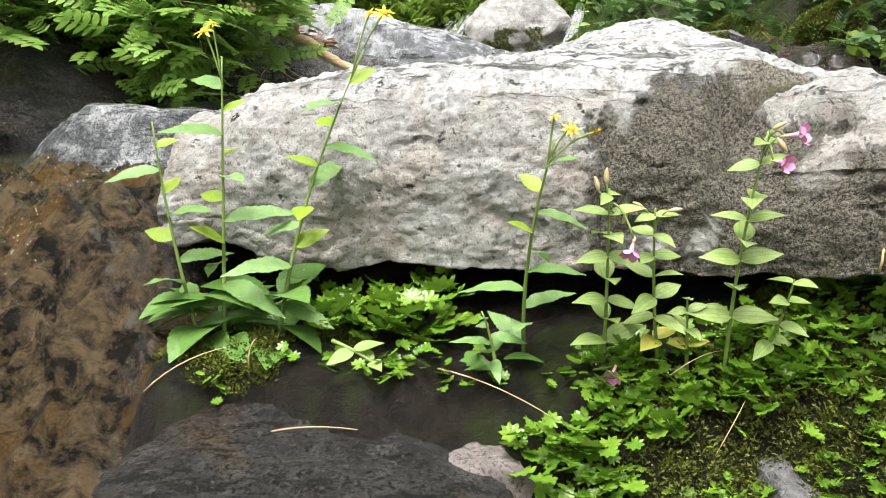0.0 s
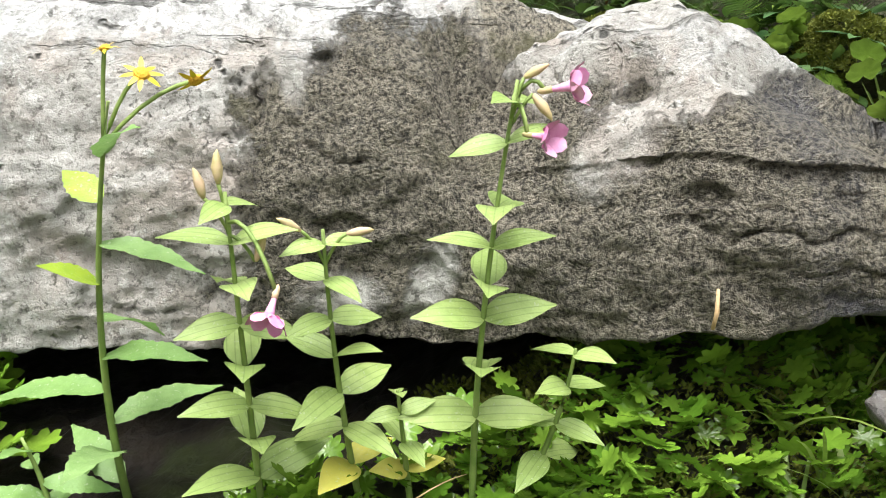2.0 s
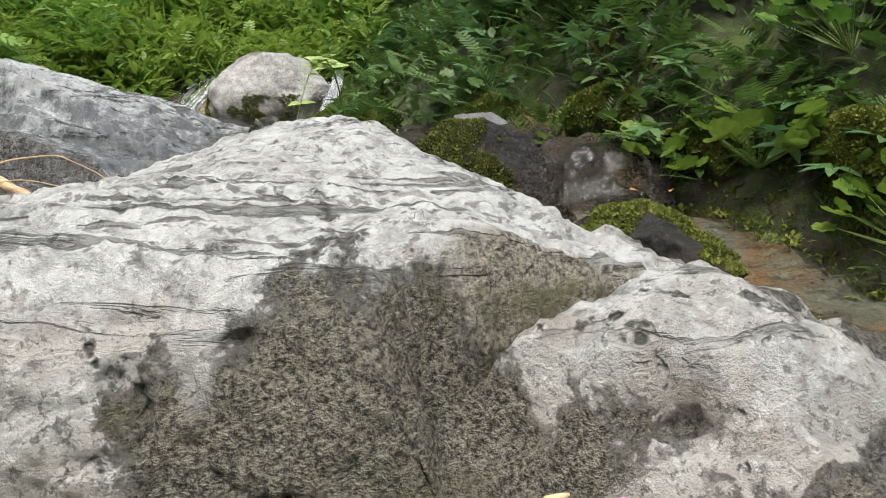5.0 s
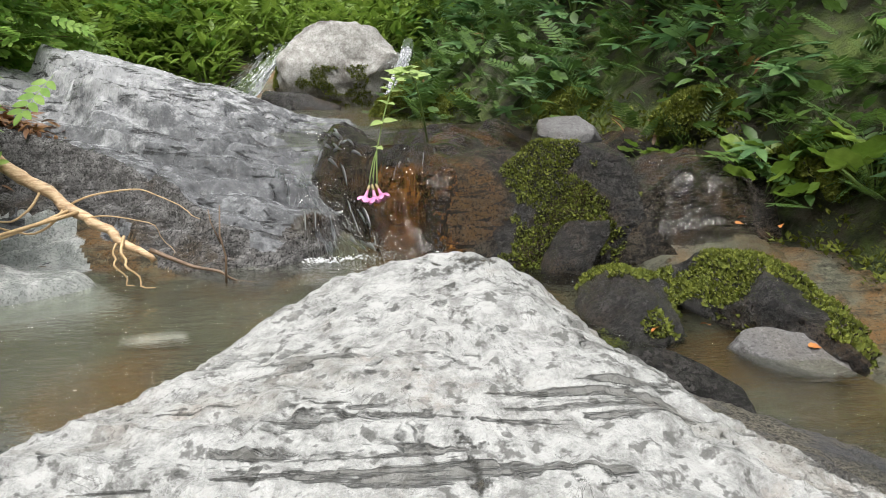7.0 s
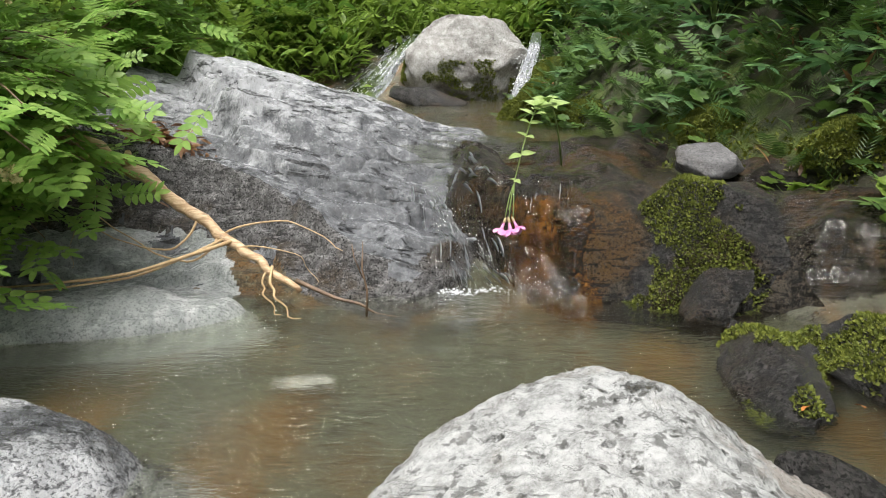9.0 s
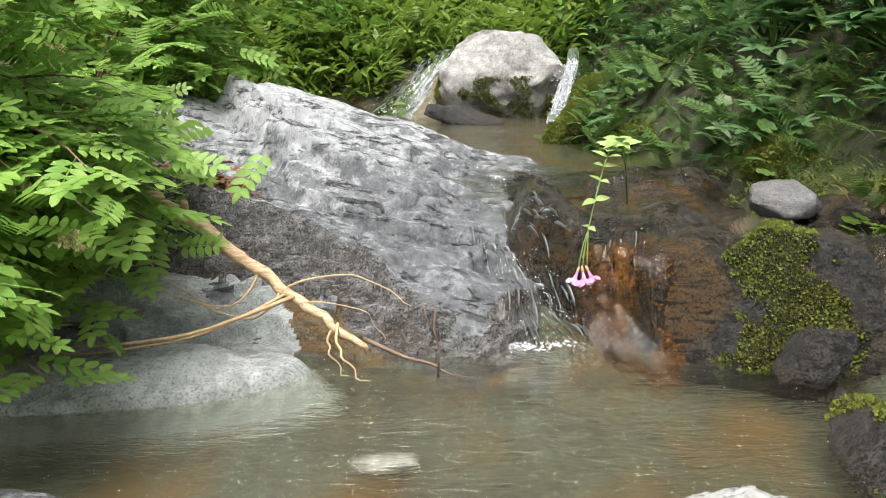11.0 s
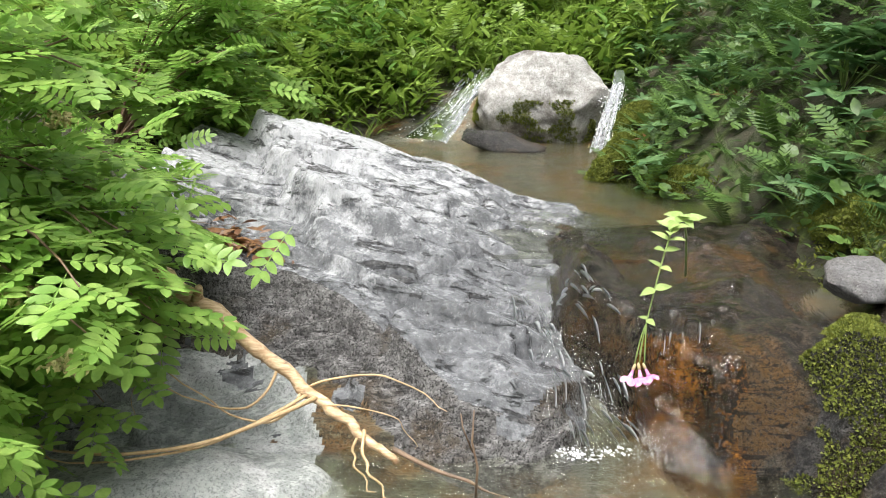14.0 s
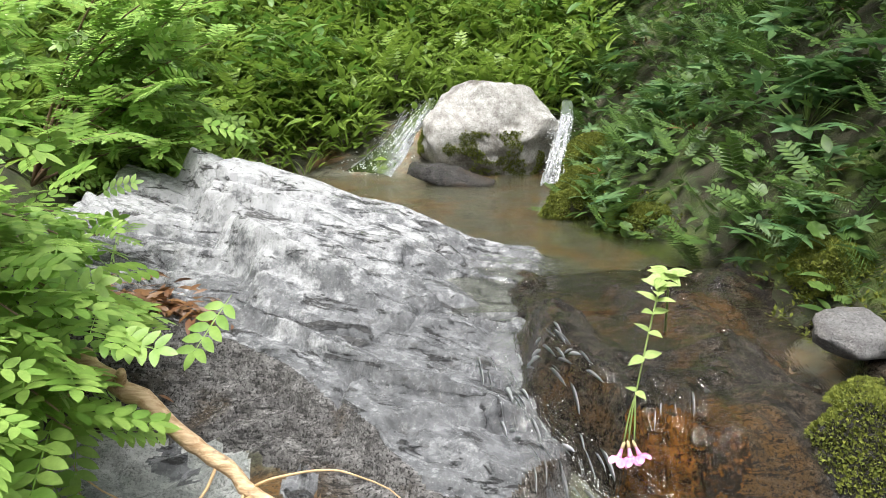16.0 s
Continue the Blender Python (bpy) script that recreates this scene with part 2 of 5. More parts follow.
M_OCHRE = rock_material("ochre_stone", (0.25, 0.105, 0.016), (0.05, 0.022, 0.007), (0.02, 0.014, 0.007), 0.6, 0.22, STRATA, 0.8)


def ground_material():
    k = Mat("forest_ground")
    z = k.noise(2.2, 6, 0.7)
    c = k.mix(k.ramp(k.noise(9, 6), 0.4, 0.62), (0.035, 0.045, 0.015), (0.06, 0.05, 0.03))
    c = k.mix(k.ramp(z, 0.5, 0.62), c, (0.09, 0.13, 0.022))
    return k.out(c, 0.9, k.noise(60, 6, 0.7), 1.0, 0.03)


M_GROUND = ground_material()


def water_material(name, tint, ripple=14.0, strength=0.25, stretch=None, rough=0.03):
    k = Mat(name)
    h = k.mul(k.noise(ripple, 3, 0.55, stretch, 0.6), k.mul(k.noise(ripple * 3.7, 2, 0.5, stretch), 0.35), "ADD")
    return k.out(tint, rough, h, strength, 0.03, Transmission_Weight=1.0, Ior=1.33)


M_POOL = water_material("pool_water", (0.80, 0.84, 0.68), 19, 0.65, ((0, 0, 0), (0.6, 1.8, 1.0)))
M_UPPER = water_material("upper_water", (0.56, 0.57, 0.44), 14, 0.4, ((0, 0, 0.3), (1.0, 2.2, 1.0)))
M_CASC = water_material("cascade_water", (0.95, 0.94, 0.90), 30, 1.0, ((0.0, 0.0, 0.0), (2.6, 0.6, 0.8)))
M_RUN = water_material("running_water", (0.95, 0.95, 0.93), 24, 0.35, ((0.0, 0.0, 0.0), (3.0, 0.7, 0.5)))


# ---------------------------------------------------------------- mesh helpers
def fbm(x, y, z, octaves=4, gain=0.5):
    v, a, f = 0.0, 1.0, 1.0
    for _ in range(octaves):
        v += a * noise.noise((x * f, y * f, z * f))
        a *= gain
        f *= 2.03
    return v


def sstep(a, b, x):
    t = min(max((x - a) / (b - a), 0.0), 1.0)
    return t * t * (3 - 2 * t)


def lerp_at(xs, ys, x):
    return float(np.interp(x, xs, ys))


def mesh_of(name, verts, faces, material, smooth=True):
    me = bpy.data.meshes.new(name)
    me.from_pydata([tuple(v) for v in verts], [], faces)
    for m in (material if isinstance(material, (list, tuple)) else [material]):
        me.materials.append(m)
    if smooth:
        me.polygons.foreach_set("use_smooth", [True] * len(me.polygons))
    me.update()
    return me


def part(name, data, parent, label="", m=None):
    ob = new(name, data)
    ob.parent = parent
    if m is not None:
        ob.matrix_basis = m
    if label:
        tagged(ob, label)
    return ob


def grid_faces(nu, nv, keep=None):
    fs = []
    for i in range(nu - 1):
        for j in range(nv - 1):
            q = (i * nv + j, (i + 1) * nv + j, (i + 1) * nv + j + 1, i * nv + j + 1)
            if keep is None or keep(q):
                fs.append(q)
    return fs


def sheet(name, xs, ys, fn, material, keep=None):
    """A sheet over the plan: z = fn(x, y)."""
    verts = [(x, y, fn(x, y)) for x in xs for y in ys]
    fs = grid_faces(len(xs), len(ys), (lambda q: any(keep(*verts[i]) for i in q)) if keep else None)
    return mesh_of(name, verts, fs, material)


def steps(a, b, n):
    return [a + (b - a) * i / (n - 1) for i in range(n)]

# ---------------------------------------------------------------- ground
RIGHT_Y = (-5, -2.6, -1.2, -0.3, 1.0, 2.7, 3.3, 6, 9)
RIGHT_X = (3.4, 2.6, 2.15, 1.75, 1.35, 0.85, 0.8, 1.35, 1.7)
LEFT_Y = (-5, -2.6, -1.0, 0.0, 1.0, 3.0, 5.0, 9.0)
LEFT_X = (-2.6, -2.1, -1.75, -1.5, -1.55, -1.5, -1.55, -1.9)
BED_Y = (-6, -3.3, -2.75, -2.62, -2.46, -2.40, -2.2, -1.5, -1.1, 0.0, 0.25, 1.3, 1.6, 5.2, 5.9, 7.0, 12)
BED_Z = (-1.75, -1.22, -0.82, -0.69, -0.60, -0.40, -0.37, -0.30, -0.22, -0.20, -0.02, 0.12, 0.22, 0.24, 0.66, 1.05, 3.4)


def bed(x, y):
    z = lerp_at(BED_Y, BED_Z, y)
    # the side channel that drops along the right bank
    r = sstep(1.0, 1.3, x) * sstep(-2.0, -1.0, y) * (1 - sstep(1.6, 2.2, y))
    z = z * (1 - r) + r * lerp_at((-2, -0.9, -0.5, 0.3, 1.2, 2.0), (-0.25, -0.12, 0.03, 0.12, 0.24, 0.27), y)
    # the left cascade, which falls past the end of the big boulder
    l = (1 - sstep(-1.15, -0.95, x)) * (1 - sstep(-1.2, -0.9, y))
    z = z * (1 - l) + l * lerp_at((-3.2, -2.6, -2.3, -2.05, -1.9, -1.55, -1.2), (-1.15, -0.74, -0.5, -0.36, -0.2, -0.12, -0.08), y)
    return z


def ground_z(x, y):
    z = bed(x, y)
    r = x - lerp_at(RIGHT_Y, RIGHT_X, y)
    l = lerp_at(LEFT_Y, LEFT_X, y) - x
    # Unseen outer slopes are steepened to block low sky light and its reflections.
    if r > 0:
        z += 0.95 * min(r, 1.2) + 0.75 * max(min(r - 1.2, 8), 0) + 0.4 * max(min(r - 9.2, 40), 0)
    if l > 0:
        z += 0.30 * min(l, 0.8) + 0.75 * max(min(l - 0.8, 8), 0) + 0.4 * max(min(l - 8.8, 40), 0)
    if y > 12:
        z += 0.5 * min(y - 12, 60)
    if y < -6:
        z -= 0.15 * min(-6 - y, 40)
    w = min(1.0, 0.25 + 0.5 * max(r, l, 0))
    # kept below the front ledge and the cascade rock
    z -= 0.2 * sstep(-2.45, -2.15, x) * (1 - sstep(2.2, 2.5, x)) * sstep(-3.0, -2.7, y) * (1 - sstep(-1.95, -1.7, y))
    z += 0.10 * w * fbm(x * 1.3, y * 1.3, 0.3, 4) + 0.03 * fbm(x * 5, y * 5, 2.0, 3)
    return z


def spread(a, b, core, n):
    """Steps that are fine near the stream and widen outwards."""
    fine = steps(core[0], core[1], n)
    lo, hi, s = [], [], (core[1] - core[0]) / (n - 1)
    v, d = core[0], s
    while v > a:
        d *= 1.35
        v -= d
        lo.append(max(v, a))
    v, d = core[1], s
    while v < b:
        d *= 1.35
        v += d
        hi.append(min(v, b))
    return lo[::-1] + fine + hi


ground = new("ground", sheet("ground", spread(-400, 400, (-3.2, 3.6), 150), spread(-400, 400, (-4.6, 8.0), 230), ground_z, [M_GROUND, M_BED]))
for p in ground.data.polygons:
    c = p.center
    inside = lerp_at(LEFT_Y, LEFT_X, c.y) < c.x < lerp_at(RIGHT_Y, RIGHT_X, c.y) - 0.05
    if inside and c.y < 6.2:
        p.material_index = 1
tagged(ground, "stony stream bed with mossy earth banks", "ground", kind="structure")


# ---------------------------------------------------------------- the big boulder
B_X = (-1.15, -0.77, -0.65, -0.45, -0.2, 0.1, 0.3, 0.42, 0.5, 0.6, 0.8, 1.2, 1.8)
B_FRONT = (-2.02, -2.09, -2.11, -2.15, -2.205, -2.25, -2.29, -2.37, -2.46, -2.53, -2.56, -2.50, -2.3)
B_TOP = (0.10, 0.14, 0.20, 0.235, 0.235, 0.225, 0.215, 0.20, 0.18, 0.15, 0.08, -0.03, -0.15)
B_BOT = (-0.10, -0.12, -0.155, -0.175, -0.178, -0.18, -0.185, -0.165, -0.15, -0.135, -0.11, -0.12, -0.2)
B_FALL = (-1.90, -1.95, -1.97, -2.00, -2.02, -1.68, -1.57, -1.54, -1.52, -1.50, -1.55, -1.8, -1.9)
RIDGE = ((0.37, -1.42, 0.29), (0.335, -1.62, 0.372), (0.36, -1.80, 0.342), (0.48, -1.97, 0.275), (0.63, -2.08, 0.21), (0.80, -2.16, 0.13))
KNOB_X = (0.30, 0.39, 0.46, 0.53, 0.58, 0.66, 0.75, 0.86, 1.2, 1.8)
KNOB_Z = (0.10, 0.148, 0.18, 0.208, 0.222, 0.196, 0.145, 0.07, -0.06, -0.2)
CRACKS = (((0.08, 0.155), (0.11, 0.12), (0.104, 0.09), (0.118, 0.06)), ((0.155, 0.062), (0.185, 0.052), (0.225, 0.045)), ((-0.10, -0.125), (0.0, -0.132)),
          ((0.53, -0.005), (0.556, -0.030), (0.62, -0.034), (0.80, -0.020)), ((-0.32, 0.10), (-0.24, 0.095)), ((0.548, 0.104), (0.505, 0.103)))


def line_gap(x, z, line):
    """Distance from a point to a broken line on the face."""
    g = 9.0
    for (ax, az), (bx, bz) in zip(line, line[1:]):
        ux, uz = bx - ax, bz - az
        t = min(max(((x - ax) * ux + (z - az) * uz) / (ux * ux + uz * uz), 0), 1)
        g = min(g, math.hypot(x - ax - t * ux, z - az - t * uz))
    return g


def boulder_top(x, y):
    e = lerp_at(B_X, B_TOP, x)
    f = lerp_at(B_X, B_FRONT, x)
    b = lerp_at(B_X, B_FALL, x)
    d = y - f
    z = e + 0.042 * sstep(0, 0.3, d) * (1 - sstep(0.4, 0.7, x))
    z -= (z + 0.34) * sstep(b, b + 0.62, y)
    z -= 0.22 * sstep(-0.82, -0.99, x)
    # the hump and its shoulder that runs down to the right
    best, rz, side = 9.0, 0.0, 0.0
    for (ax, ay, az), (bx, by, bz) in zip(RIDGE, RIDGE[1:]):
        ux, uy = bx - ax, by - ay
        t = min(max(((x - ax) * ux + (y - ay) * uy) / (ux * ux + uy * uy), 0), 1)
        dx, dy = x - ax - t * ux, y - ay - t * uy
        g = math.hypot(dx, dy)
        if g < best:
            best, rz, side = g, az + t * (bz - az), ux * dy - uy * dx
    w = 0.27 if side < 0 else 0.19
    k = math.exp(-(best / w) ** 2)
    z += max(rz - z, 0) * k
    # layered relief along the bedding
    q = (y + 0.42 * x + 0.22 * fbm(x * 1.4, y * 1.4, 4, 3)) * 15
    saw = q - math.floor(q)
    rough = sstep(0.03, 0.2, d) * (0.3 + 0.7 * sstep(0.1, 0.7, fbm(x * 2, y * 2, 8, 2) + 0.4)) * (1 - sstep(-1.86, -1.72, y) * 0.85)
    z += 0.022 * ((1 - saw) ** 2 * sstep(0, 0.22, saw) - 0.3) * rough
    cr = (y + 1.815) - 0.05 * math.sin(x * 9) - 0.03 * fbm(x * 9, 0, 0, 2)
    z -= 0.018 * math.exp(-cr * cr / 0.00012) * sstep(0.22, 0.28, x) * (1 - sstep(0.46, 0.52, x))
    # the knob in front, parted from the slope by a cleft
    if x > 0.28:
        on = sstep(0.28, 0.36, x)
        cy = -2.285 + 0.01 * fbm(x * 12, 0, 3, 2)
        kz = lerp_at(KNOB_X, KNOB_Z, x) + 0.008 * fbm(x * 9, y * 9, 5, 3)
        if y < cy:
            kz -= 0.085 * min((cy - y) / max(cy - f, 0.04), 1.3) ** 2
        else:
            kz -= 1.3 * (y - cy)
        gap = 0.30 * (1 - sstep(cy + 0.03, cy + 0.10, y)) * on
        z = max(z - gap, kz) if on > 0.99 else z * (1 - on) + on * max(z - gap, kz)
    return z


def facet_face(x, s):
    """Flat broken pieces on the boulder's face, with cracks between some of them."""
    u, v = x * 1.7 + 0.3 * fbm(x * 2, s * 2, 1, 3), s * 2.6 + 0.5 * x + 0.3 * fbm(x * 2, s * 2, 5, 3)
    dist, near = noise.voronoi((u, v, 0.4))
    c = near[0]
    h1, h2, h3 = (noise.noise((c.x * 3.1 + k, c.y * 3.1, k)) for k in (1.3, 4.1, 8.7))
    e = dist[1] - dist[0]
    return 0.012 * h1 + 0.016 * (h2 * (u - c.x) + h3 * (v - c.y)) + 0.008 * max(h2, 0) * math.exp(-(e / 0.03) ** 2), e


def make_boulder():
    xs = steps(-0.97, -0.45, 70)[:-1] + steps(-0.45, 0.85, 210)[:-1] + steps(0.85, 1.85, 60)
    cols = []
    n_top, n_face, n_under = 130, 84, 14
    for x in xs:
        f, bot, back = (lerp_at(B_X, t, x) for t in (B_FRONT, B_BOT, B_FALL))
        f += 0.012 * fbm(x * 2.1, 1.0, 0.4, 4)
        back += 0.36
        f += 0.30 * sstep(-0.80, -0.99, x) ** 2
        bot += 0.02 * fbm(x * 5, 3.0, 0.2, 3)
        col = []
        for j in range(n_under):
            s = j / n_under
            col.append((x, f + 0.55 * (1 - s) + 0.02, bot - 0.10 * (1 - s)))
        e = boulder_top(x, f)
        for j in range(n_face):
            s = j / n_face
            z = bot + (e - bot) * s
            bulge = -0.02 * math.sin(math.pi * min(s * 1.05, 1.0)) + 0.075 * s ** 6
            wob = 0.014 * fbm(x * 22, z * 22, 3, 4)
            bulge += 0.005 * fbm(x * 9, z * 12, 12, 4, 0.6)
            for cr in CRACKS:
                bulge += 0.02 * (0.6 + 0.8 * fbm(x * 20, z * 20, 7, 2)) * math.exp(-(line_gap(x + wob, z + wob, cr) / 0.0034) ** 2)
            bulge += 0.035 * math.exp(-((x - 0.523) / 0.024) ** 2 - ((z - 0.112) / 0.012) ** 2) + 0.02 * math.exp(-((x - 0.188) / 0.018) ** 2 - ((z - 0.168) / 0.007) ** 2)
            off, edge = facet_face(x, s)
            led = off * (1 - s ** 4)
            col.append((x, f + bulge + led, z))
        for j in range(n_top):
            s = (j / (n_top - 1)) ** 1.15
            y = f + 0.075 + (back + 0.35 - f - 0.075) * s
            col.append((x, y, boulder_top(x, y)))
        cols += col
    n = n_under + n_face + n_top
    me = mesh_of("big_boulder", cols, grid_faces(len(xs), n), M_BOULDER)
    co = np.empty(len(cols) * 3)
    no = np.empty(len(cols) * 3)
    me.vertices.foreach_get("co", co)
    me.vertices.foreach_get("normal", no)
    co, no = co.reshape(-1, 3), no.reshape(-1, 3)
    for i, (p, q) in enumerate(zip(co, no)):
        a = 0.012 * fbm(p[0] * 3.2, p[1] * 3.2, p[2] * 4.0, 3)
        b = 0.007 * fbm(p[0] * 21, p[1] * 21, p[2] * 21, 4, 0.7)
        c = fbm(p[0] * 7 + 3, p[1] * 7, p[2] * 11, 3)
        a -= 0.007 * sstep(0.5, 0.6, c)
        co[i] = p + q * (a + b)
    me.vertices.foreach_set("co", co.ravel())
    me.update()
    return tagged(new("big_boulder", me), "large pale grey lichen-spotted boulder with a rounded white ridge", "boulder")


make_boulder()


# ---------------------------------------------------------------- rock builder
def rock(name, at, size, turn, material, label, seed=1, cuts=(), detail=0.05, level=5, category="rock", layer=0.0):
    """A rounded block: a ball squared off, cut by planes, and roughened."""
    bm = bmesh.new()
    bmesh.ops.create_icosphere(bm, subdivisions=level, radius=1.0)
    rnd = random.Random(seed * 13)
    planes = list(cuts) + [(Vector((rnd.gauss(0, 1), rnd.gauss(0, 1), rnd.gauss(0.2, 0.8))), rnd.uniform(0.72, 0.98)) for _ in range(16)]
    for v in bm.verts:
        p = v.co.copy()
        k = (abs(p.x) ** 3 + abs(p.y) ** 3 + abs(p.z) ** 3) ** (-1 / 3)
        p *= k
        for n, d in planes:
            n = Vector(n).normalized()
            o = p.dot(n) - d
            if o > 0:
                p -= n * o * 0.92
        q = p * 1.7 + Vector((seed * 7.1, seed * 3.3, seed))
        s = 1.04 + 0.10 * fbm(q.x, q.y, q.z, 3) + detail * fbm(q.x * 4, q.y * 4, q.z * 4, 4, 0.6)
        if layer:
            s += layer * math.tanh(3 * math.sin((p.z + 0.5 * p.x + 0.3 * fbm(q.x, q.y, 0, 2)) * 11))
        p *= s
        v.co = Vector((p.x * size[0], p.y * size[1], p.z * size[2]))
    me = bpy.data.meshes.new(name)
    bm.to_mesh(me)
    bm.free()
    me.materials.append(material)
    me.polygons.foreach_set("use_smooth", [True] * len(me.polygons))
    ob = new(name, me)
    ob.matrix_basis = pose(*at, *turn)
    return tagged(ob, label, category)


# ---------------------------------------------------------------- the sloping slab beside the fall
def facet(x, y, sx, sy, amp, tilt, seed):
    """Flat pieces of uneven height and tilt, longest along the bedding."""
    u, v = (x - 0.43 * y) * sx, (0.43 * x + y) * sy
    dist, near = noise.voronoi((u + 0.25 * fbm(u, v, seed, 2), v, seed * 3.7))
    c = near[0]
    h1, h2, h3 = (noise.noise((c.x * 3.1 + k, c.y * 3.1, k)) for k in (1.3, 4.1, 8.7))
    return amp * h1 + tilt * (h2 * (u - c.x) + h3 * (v - c.y)), dist[1] - dist[0]


LIP_X, LIP_Y = (-1.7, -1.1, -0.86, -0.62, -0.46, -0.3, -0.14, 0.0, 0.13, 0.3), (0.75, 0.74, 0.70, 0.60, 0.43, 0.265, 0.118, 0.12, 0.24, 0.55)


def slab_z(x, y):
    """Layered outcrop that climbs to the left and to the back in broken pieces."""
    z = 0.16 + 0.12 * (min(y, 1.3) - 0.1) + 0.09 * max(y - 1.3, 0) - 0.24 * min(x, 0.1) + 0.015 * fbm(x * 1.5, y * 1.5, 7, 3)
    # crest block at the back, its steep left end, and the drop behind it to the upper pool
    foot = 1.27 - 0.12 * (x + 0.8) + 0.05 * fbm(x * 3, 4, 2, 3)
    z += 0.055 * sstep(foot - 0.03, foot + 0.04, y) * (1 - sstep(-0.35, 0.15, x))
    cd = y - (2.16 - 0.31 * x + 0.05 * fbm(x * 3, 1, 1, 3))
    z += 0.03 * math.exp(-cd * cd / 0.05)
    z -= 0.42 * sstep(0.04, 0.45, cd)
    xl = -0.8 - 0.424 * (y - 1.29) + 0.05 * fbm(y * 4, 3, 3, 3)
    z -= 0.20 * sstep(xl + 0.02, xl - 0.10, x) * sstep(1.0, 1.3, y)
    # the shallow trough before the crest block
    z -= 0.085 * math.exp(-((y - 1.03 - 0.05 * x) / 0.15) ** 2) * sstep(-0.15, -0.7, x)
    a, ea = facet(x, y, 1.1, 2.6, 0.085, 0.07, 1.0)
    c, ec = facet(x, y, 2.2, 6.0, 0.014, 0.02, 2.0)
    st = (y * 0.92 + 0.30 * x + 0.16 * fbm(x * 1.6, y * 1.6, 21, 3)) * 4.2
    sw = st - math.floor(st)
    z += 0.080 * (sstep(0.0, 0.14, sw) - sw) * sstep(-0.35, 0.25, fbm(x * 1.3 + math.floor(st) * 3.1, y * 0.8, 17, 2)) * (1 - sstep(1.9, 2.3, y)) * (1 - 0.6 * sstep(-0.1, 0.2, x))
    lip2 = lerp_at((-0.3, -0.22, 0.0, 0.15, 0.3), (0.36, 0.41, 0.50, 0.60, 0.75), x) + 0.02 * fbm(x * 6, 2, 2, 2)
    z -= 0.045 * (1 - sstep(lip2 - 0.03, lip2 + 0.01, y)) * sstep(-0.34, -0.24, x)
    z += a * 0.7 + c - 0.022 * math.exp(-(ea / 0.03) ** 2) - 0.008 * math.exp(-(ec / 0.05) ** 2)
    # broken lip and the layered wall down to the pool
    lip = lerp_at(LIP_X, LIP_Y, x)
    lip += 0.04 * fbm(x * 3.4, 0.5, 0.1, 3)
    f = sstep(lip - 0.06, lip, y)
    w = max(lip - 0.08, 0.1)
    t = min(max((y + 0.10) / (w + 0.10), 0), 1.1)
    left = sstep(-0.15, -0.55, x)
    low = -0.07 + 0.06 * sstep(-0.25, -0.7, x) + (0.13 + 0.13 * left) * t ** (1 + 0.5 * left)
    q = low / 0.055 + 1.5 * fbm(x * 1.8, y * 1.5, 9, 4)
    low += 0.055 * (sstep(0.62, 0.92, q - math.floor(q)) - (q - math.floor(q))) * 0.95
    z = low * (1 - f) + max(z, low) * f
    # falls away under the water on the right
    e = x - lerp_at((-0.3, 0.1, 0.5, 0.9, 1.4, 2.0, 2.6), (0.10, 0.13, 0.2, 0.16, 0.26, 0.38, 0.36), y)
    z -= 0.34 * sstep(-0.02, 0.30, e)
    z -= 0.9 * sstep(-1.75, -2.1, x)
    z -= 0.5 * sstep(-0.1, -0.25, y)
    return z + 0.006 * fbm(x * 12, y * 12, 1, 4)


slab = new("rock_slab", sheet("rock_slab", steps(-2.0, 0.75, 260), steps(-0.25, 3.3, 320), slab_z, M_SLAB, lambda x, y, z: z > -0.3))
slab.data.polygons.foreach_set("use_smooth", [False] * len(slab.data.polygons))
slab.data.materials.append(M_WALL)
slab.data.materials.append(M_BED)
slab.data.materials.append(M_PLATE)
# Darker wall stone below the lip: lichen, and steep-face shade put into the colour.
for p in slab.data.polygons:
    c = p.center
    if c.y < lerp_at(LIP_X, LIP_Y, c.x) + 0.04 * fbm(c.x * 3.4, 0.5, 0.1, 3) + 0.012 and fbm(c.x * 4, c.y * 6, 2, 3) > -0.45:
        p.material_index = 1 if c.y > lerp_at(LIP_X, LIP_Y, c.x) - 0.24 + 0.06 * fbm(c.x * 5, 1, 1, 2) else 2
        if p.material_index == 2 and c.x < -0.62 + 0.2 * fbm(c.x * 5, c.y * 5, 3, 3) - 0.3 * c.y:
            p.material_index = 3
tagged(slab, "wet grey and white layered rock slab sloping to the stream", "rock")

# pale flat plate at the pool's far left
def plate_z(x, y):
    d = math.hypot((x + 1.18) / 0.62, (y + 0.19 - 0.10 * (x + 1.18)) / 0.21)
    return 0.095 + 0.02 * (x + 0.7) - 0.05 * sstep(0.5, 0.95, d) - 0.3 * sstep(0.95, 1.35, d) + 0.012 * fbm(x * 5, y * 5, 2, 4)


tagged(new("flat_rock", sheet("flat_rock", steps(-2.0, -0.3, 130), steps(-0.75, 0.2, 80), plate_z, M_PLATE, lambda x, y, z: z > -0.28)),
       "flat pale green-grey rock plate awash at the pool edge", "rock")


